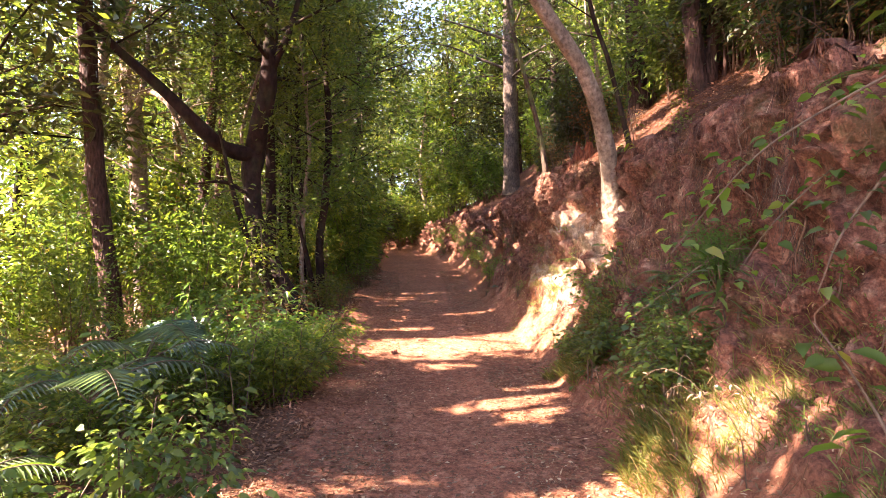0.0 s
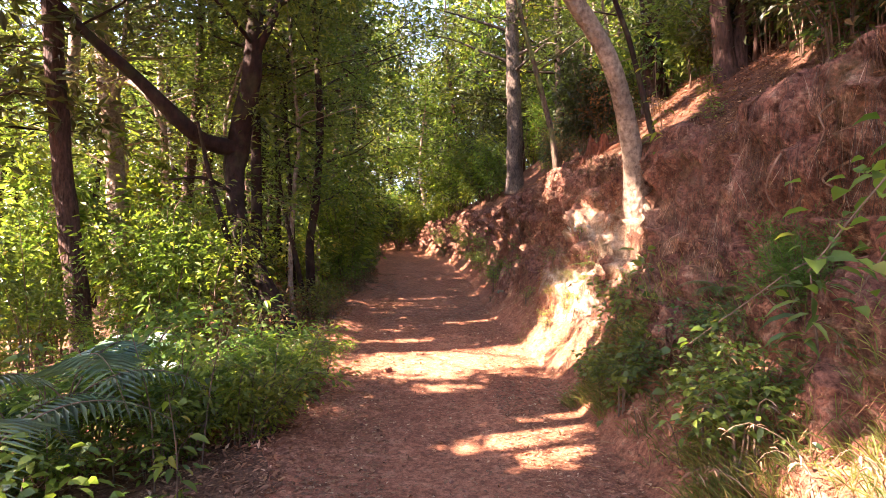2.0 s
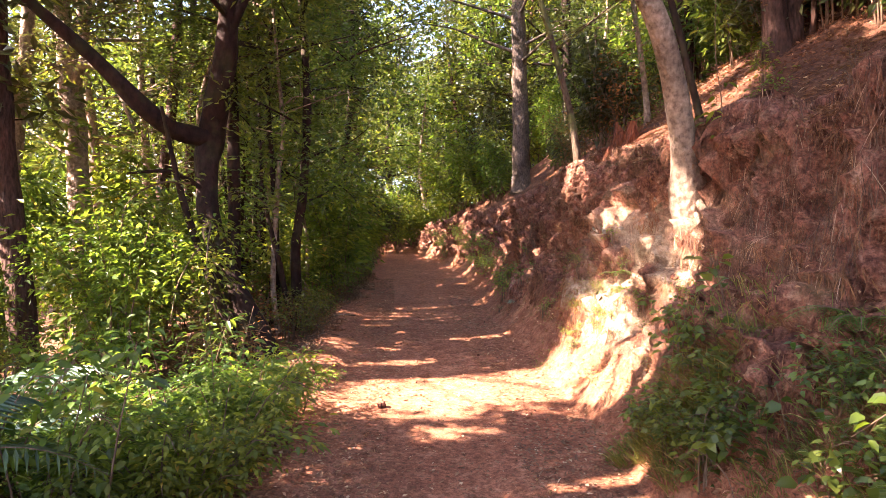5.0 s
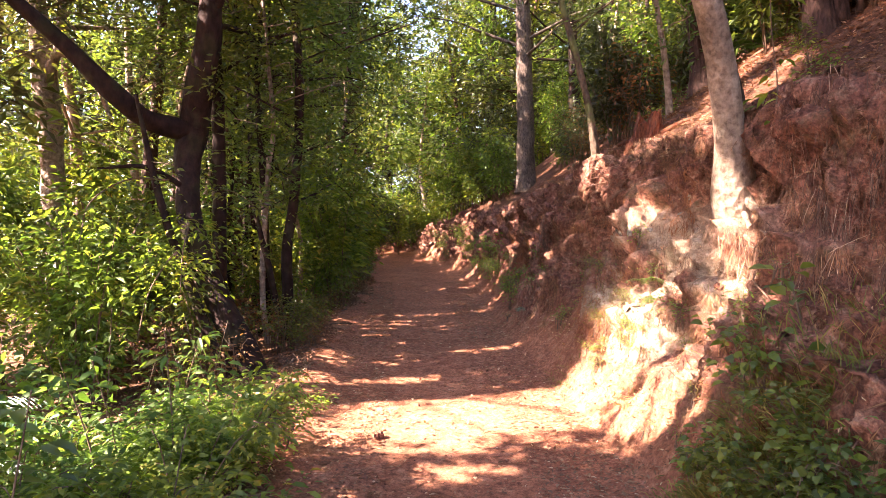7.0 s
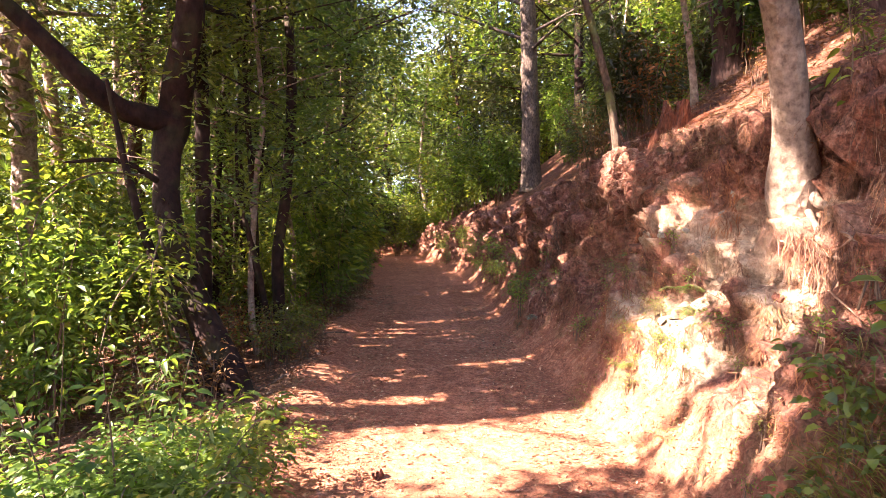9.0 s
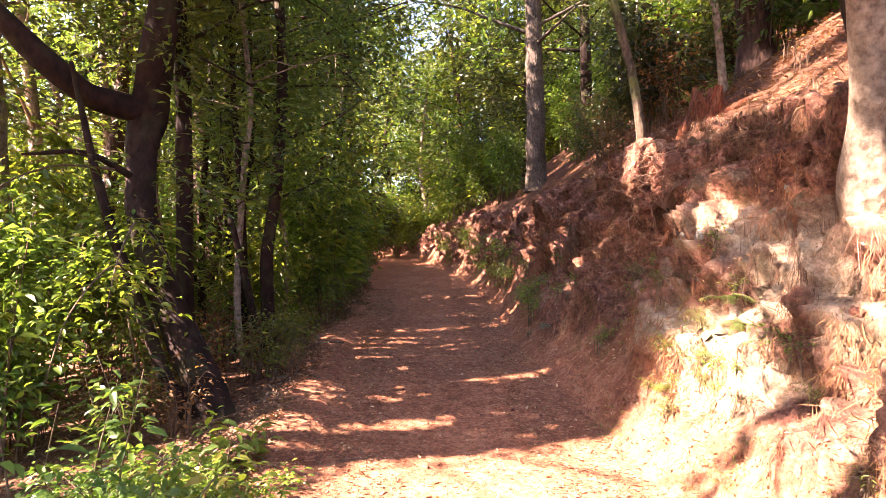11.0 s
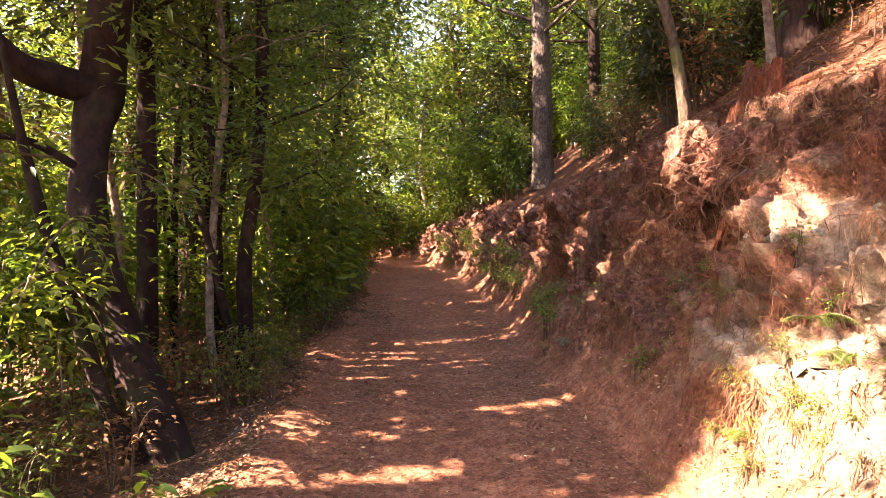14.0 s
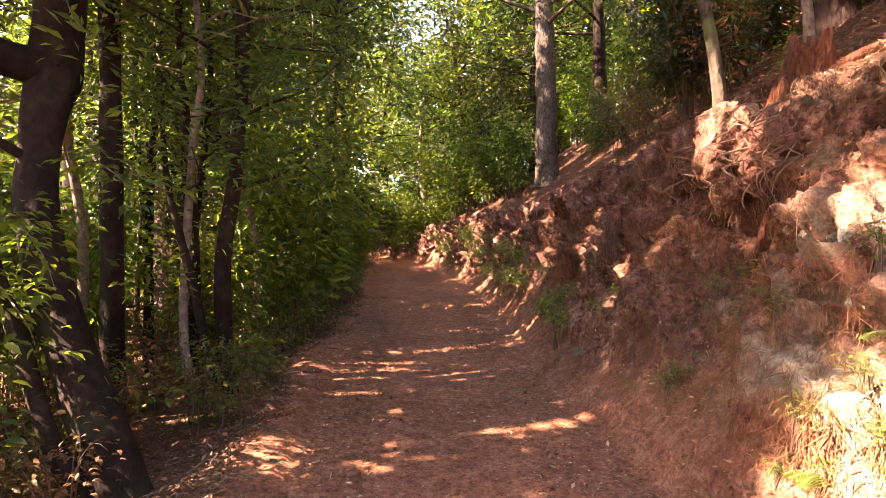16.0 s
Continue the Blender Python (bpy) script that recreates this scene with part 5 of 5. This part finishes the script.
# pine needles over the slope, and hanging mats of them on the bank
n = 90000
ny = rng.uniform(2, 20, n)
over = rng.random(n) ** 1.6 * 4.5
nx = bank_foot(ny) + bank_wide(ny) * 0.95 + over
at = at_ground(nx, ny, 0.012)
way = np.stack([-0.6 + rng.normal(size=n) * 0.8, rng.normal(size=n) * 0.9, -0.4 + rng.normal(size=n) * 0.35], -1)
ln = rng.uniform(0.05, 0.12, n)
stuff("pine_needles", leaves("pine_needles", at, way, ln, np.full(n, 0.0055), 0.2, None, rng), NEEDLES, "reddish fallen pine needles on the slope", "pine needles")
n = 16000
ny, over = rng.uniform(2.5, 17, n), rng.random(n) ** 1.4 * 4.0
at = at_ground(bank_foot(ny) + bank_wide(ny) * 1.0 + over, ny, 0.012)
way = np.stack([-0.3 + rng.normal(size=n), rng.normal(size=n), rng.normal(size=n) * 0.4], -1)
ln = rng.uniform(0.02, 0.07, n)
stuff("slope_litter", leaves("slope_litter", at, way, ln, ln * rng.uniform(0.3, 0.6, n), 0.2, None, rng), LITTER, "dry brown leaves scattered over the slope", "leaf litter")
at, nor = on_bank(95000, 1.6, 17.0, 0.16, 0.98, rng)
mat_noise = vn3(at * (2.2, 2.2, 1.4), 9)
keep = (mat_noise + 0.25 * (rng.random(len(at)) - 0.5) > 0.46) & ((at[:, 1] > 7.2) | (rng.random(len(at)) < 0.35))
at, nor = at[keep] + nor[keep] * 0.012, nor[keep]
n = len(at)
way = nor * 0.25 + np.array([0, 0, -1.0]) + rng.normal(size=(n, 3)) * 0.4
ln = rng.uniform(0.06, 0.2, n)
stuff("needle_mat", leaves("needle_mat", at, way, ln, np.full(n, 0.006), 0.2, nor, rng), NEEDLES, "mats of dry needles and rootlets hanging on the bank", "pine needles")
at, nor = on_bank(15000, 1.8, 16.0, 0.0, 1.0, rng)
n = len(at)
ln = rng.uniform(0.012, 0.04, n)
stuff("bank_litter", leaves("bank_litter", at + nor * 0.006, rng.normal(size=(n, 3)) + np.array([0, 0, -0.4]), ln, ln * 0.45, 0.2, nor, rng), LITTER, "dry leaves caught on the earth bank", "leaf litter")
# a curtain of fine rootlets under the lip
at, nor = on_bank(38000, 3.0, 12.5, 0.5, 0.97, rng)
keep = vn3(at * (3.1, 3.1, 1.2), 14) + 0.3 * (rng.random(len(at)) - 0.5) > 0.52
at, nor = at[keep] + nor[keep] * 0.02, nor[keep]
n = len(at)
way = nor * 0.12 + np.array([0, 0, -1.0]) + rng.normal(size=(n, 3)) * 0.22
ln = rng.uniform(0.08, 0.30, n)
stuff("rootlets", broad_leaves("rootlets", at, way, ln, np.full(n, 0.0045), 0.1, nor, rng, 0.15, True), ROOTLET, "curtain of fine pale and dark rootlets under the lip", "roots")


# ---- stones, roots, the stump ----
def lump(name, at, size, seed, mat, label, category, group="", squash=(1, 1, 0.7)):
    """A broken stone or clod."""
    bm = bmesh.new()
    bmesh.ops.create_icosphere(bm, subdivisions=3, radius=1)
    for v in bm.verts:
        p = np.array(v.co)
        k = 1 + 0.5 * (float(vn3(p[None] * 1.3 + seed * 3.1, seed)[0]) - 0.5) + 0.25 * (float(vn3(p[None] * 3.4 + seed, seed + 1)[0]) - 0.5)
        facet = np.round(p * k * 2.2) / 2.2
        v.co = Vector((0.45 * p * k + 0.55 * facet) * squash * size)
    me = bpy.data.meshes.new(name)
    bm.to_mesh(me)
    bm.free()
    ob = part(name, me, mat)
    ob.location = at
    ob.rotation_euler = (seed * 0.7, seed * 1.3, seed * 2.1)
    return tagged(ob, label, category, group)


lump("stone", (-0.634, 7.66, gz(-0.634, 7.66) + 0.02), 0.045, 2, SOIL_BANK, "small dark stone lying on the path", "stone")
for i in range(18):
    p, nn = bank_at(9.15 + rng.normal() * 0.3, 2.0 + rng.normal() * 0.16)
    lump("rock", tuple(p - nn * 0.025), rng.uniform(0.02, 0.055), 10 + i, ROCK, "pale broken rock set in the bank", "rock", "rocks in the bank")
for i in range(22):
    p, nn = on_bank(1, 2.5, 13, 0.05, 0.8, rng)
    lump("clod", tuple(p[0]), rng.uniform(0.03, 0.09), 50 + i, SOIL_BANK, "lump of red earth on the bank", "clod", "clods on the bank")
for i in range(60):
    y = rng.uniform(2.6, 13)
    x = float(path_left(np.array(y))) + 0.2 + rng.random() * 2.0
    lump("pebble", (x, y, gz(x, y) + 0.003), rng.uniform(0.006, 0.018), 80 + i, SOIL_BANK, "small reddish pebble on the path", "pebble", "pebbles")

# the broken red stump above the roots
SZ = gz(2.46, 10.5) + 0.02
st = thing("stump", (2.42, 10.5, SZ - 0.05), "broken rotten red tree stump on the bank's lip", "stump")
a = np.linspace(0, 2 * np.pi, 26, endpoint=False)
rings = []
for k, (zz, rr) in enumerate([(-0.25, 0.24), (0.0, 0.2), (0.12, 0.17), (0.25, 0.155), (0.4, 0.145)]):
    r = rr * (1 + 0.5 * (vn(np.cos(a) * 3 + 5, np.sin(a) * 3 + k * 0.4, 7) - 0.5) + 0.3 * (vn(a * 5, a * 0 + k, 9) - 0.5))
    top = (0.42 * vn(a * 2.6, a * 0 + 3, 4) - 0.33) if k == 4 else 0 * a
    rings.append(np.stack([2.42 + r * np.cos(a) + 0.03 * k, 10.5 + r * np.sin(a), SZ + zz + top], -1))
for k, (zz, rr) in enumerate([(0.2, 0.08), (0.1, 0.04)]):
    rings.append(np.stack([2.5 + rr * np.cos(a), 10.5 + rr * np.sin(a), SZ + zz + 0 * a], -1))
v = np.vstack(rings)
i0, j0 = np.meshgrid(np.arange(len(rings) - 1), np.arange(26), indexing="ij")
f = np.stack([i0 * 26 + j0, i0 * 26 + (j0 + 1) % 26, (i0 + 1) * 26 + (j0 + 1) % 26, (i0 + 1) * 26 + j0], -1).reshape(-1, 4)
part("stump_wood", mesh_of("stump_wood", v, f, False), ROTTEN, st)
for k, (dx, dy) in enumerate([(-0.3, -0.2), (0.35, -0.25), (0.3, 0.1), (-0.2, 0.25)]):
    part("root", tubes("root", [[(2.42 + dx * 0.4, 10.5 + dy * 0.4, SZ + 0.05, 0.06), (2.42 + dx, 10.5 + dy, gz(2.42 + dx, 10.5 + dy) + 0.03, 0.035), (2.42 + dx * 1.9, 10.5 + dy * 1.9, gz(2.42 + dx * 1.9, 10.5 + dy * 1.9) - 0.03, 0.015)]], 8, 0.2, 0.06), ROTTEN, st)

# the overhanging lump of roots and soil under the mossy sapling
rl = thing("root_mass", (1.9, 10.45, 2.3), "overhanging mass of bare roots and red soil", "roots")
for k, (x, y, z, r) in enumerate([(1.84, 10.5, 2.74, 0.23), (1.92, 10.3, 2.66, 0.25), (1.76, 10.42, 2.5, 0.17), (1.98, 10.1, 2.58, 0.24), (1.80, 10.32, 2.3, 0.13), (2.14, 9.88, 2.68, 0.2), (1.92, 10.16, 2.38, 0.13), (2.2, 10.35, 2.72, 0.24), (2.3, 9.7, 2.62, 0.18)]):
    bm = bmesh.new()
    bmesh.ops.create_icosphere(bm, subdivisions=4, radius=1)
    for v in bm.verts:
        p = np.array(v.co)
        kk = 1 + 0.7 * (float(vn3(p[None] * 1.9 + k * 5, k)[0]) - 0.5) + 0.35 * (float(vn3(p[None] * 5.5 + k, k + 2)[0]) - 0.5)
        v.co = Vector(p * kk * r * (0.75, 0.9, 0.9)) + Vector((x, y, z))
    me = bpy.data.meshes.new("soil")
    bm.to_mesh(me)
    bm.free()
    part("soil", me, SOIL_BANK, rl)
for k in range(70):
    y = rng.uniform(9.7, 10.75)
    x, z = 1.70 + rng.normal() * 0.08 + (10.6 - y) * 0.25, rng.uniform(2.4, 2.85)
    L = rng.uniform(0.12, 0.38)
    w = rng.normal(size=3) * 0.05
    part("root", tubes("root", [[(x + 0.14, y, z, 0.007 * rng.uniform(0.3, 1.3)), (x + w[0], y + w[1], z - L * 0.35, 0.004), (x + w[1], y + w[0], z - L * 0.7, 0.004), (x + 0.06 + w[2], y + w[2], z - L, 0.002)]], 5, 0.2, 0.05), ROOT, rl)
# bare roots hanging out of the bank elsewhere
for k in range(70):
    p, nn = on_bank(1, 3.0, 13.0, 0.45, 0.95, rng)
    p, nn = p[0] + nn[0] * 0.01, nn[0]
    L = rng.uniform(0.12, 0.5)
    w = rng.normal(size=3) * 0.1
    line = [(*(p - nn * 0.04), 0.008), (*(p + nn * 0.03 + (0, w[0], -L * 0.3)), 0.007), (*(p + nn * 0.02 + (-0.05 * L, w[1], -L * 0.65)), 0.005), (*(p - nn * 0.02 + (-0.12 * L, w[2], -L)), 0.002)]
    tagged(part("bare_root", tubes("bare_root", [line], 5, 0.2, 0.06), ROOT), "thin bare root hanging from the earth bank", "root", "bare roots")
# sticks lying on the slope and path edges
for k in range(34):
    if k % 2:
        y = rng.uniform(3, 14)
        x = float(bank_foot(np.array(y) )) + 1.4 + 2.8 * rng.random()
    else:
        y = rng.uniform(8.5, 15)
        x = float(path_left(np.array(y))) - 0.2 - 1.8 * rng.random()
    a, L = rng.random() * 6.283, rng.uniform(0.25, 0.9)
    q = [(x + math.cos(a) * L * u, y + math.sin(a) * L * u) for u in (-0.5, -0.1, 0.2, 0.5)]
    line = [(qx, qy, gz(qx, qy) + 0.012, 0.011 - 0.002 * i) for i, (qx, qy) in enumerate(q)]
    tagged(part("stick", tubes("stick", [line], 6, 0.2, 0.08), TWIG), "dry fallen stick on the ground", "stick", "fallen sticks")
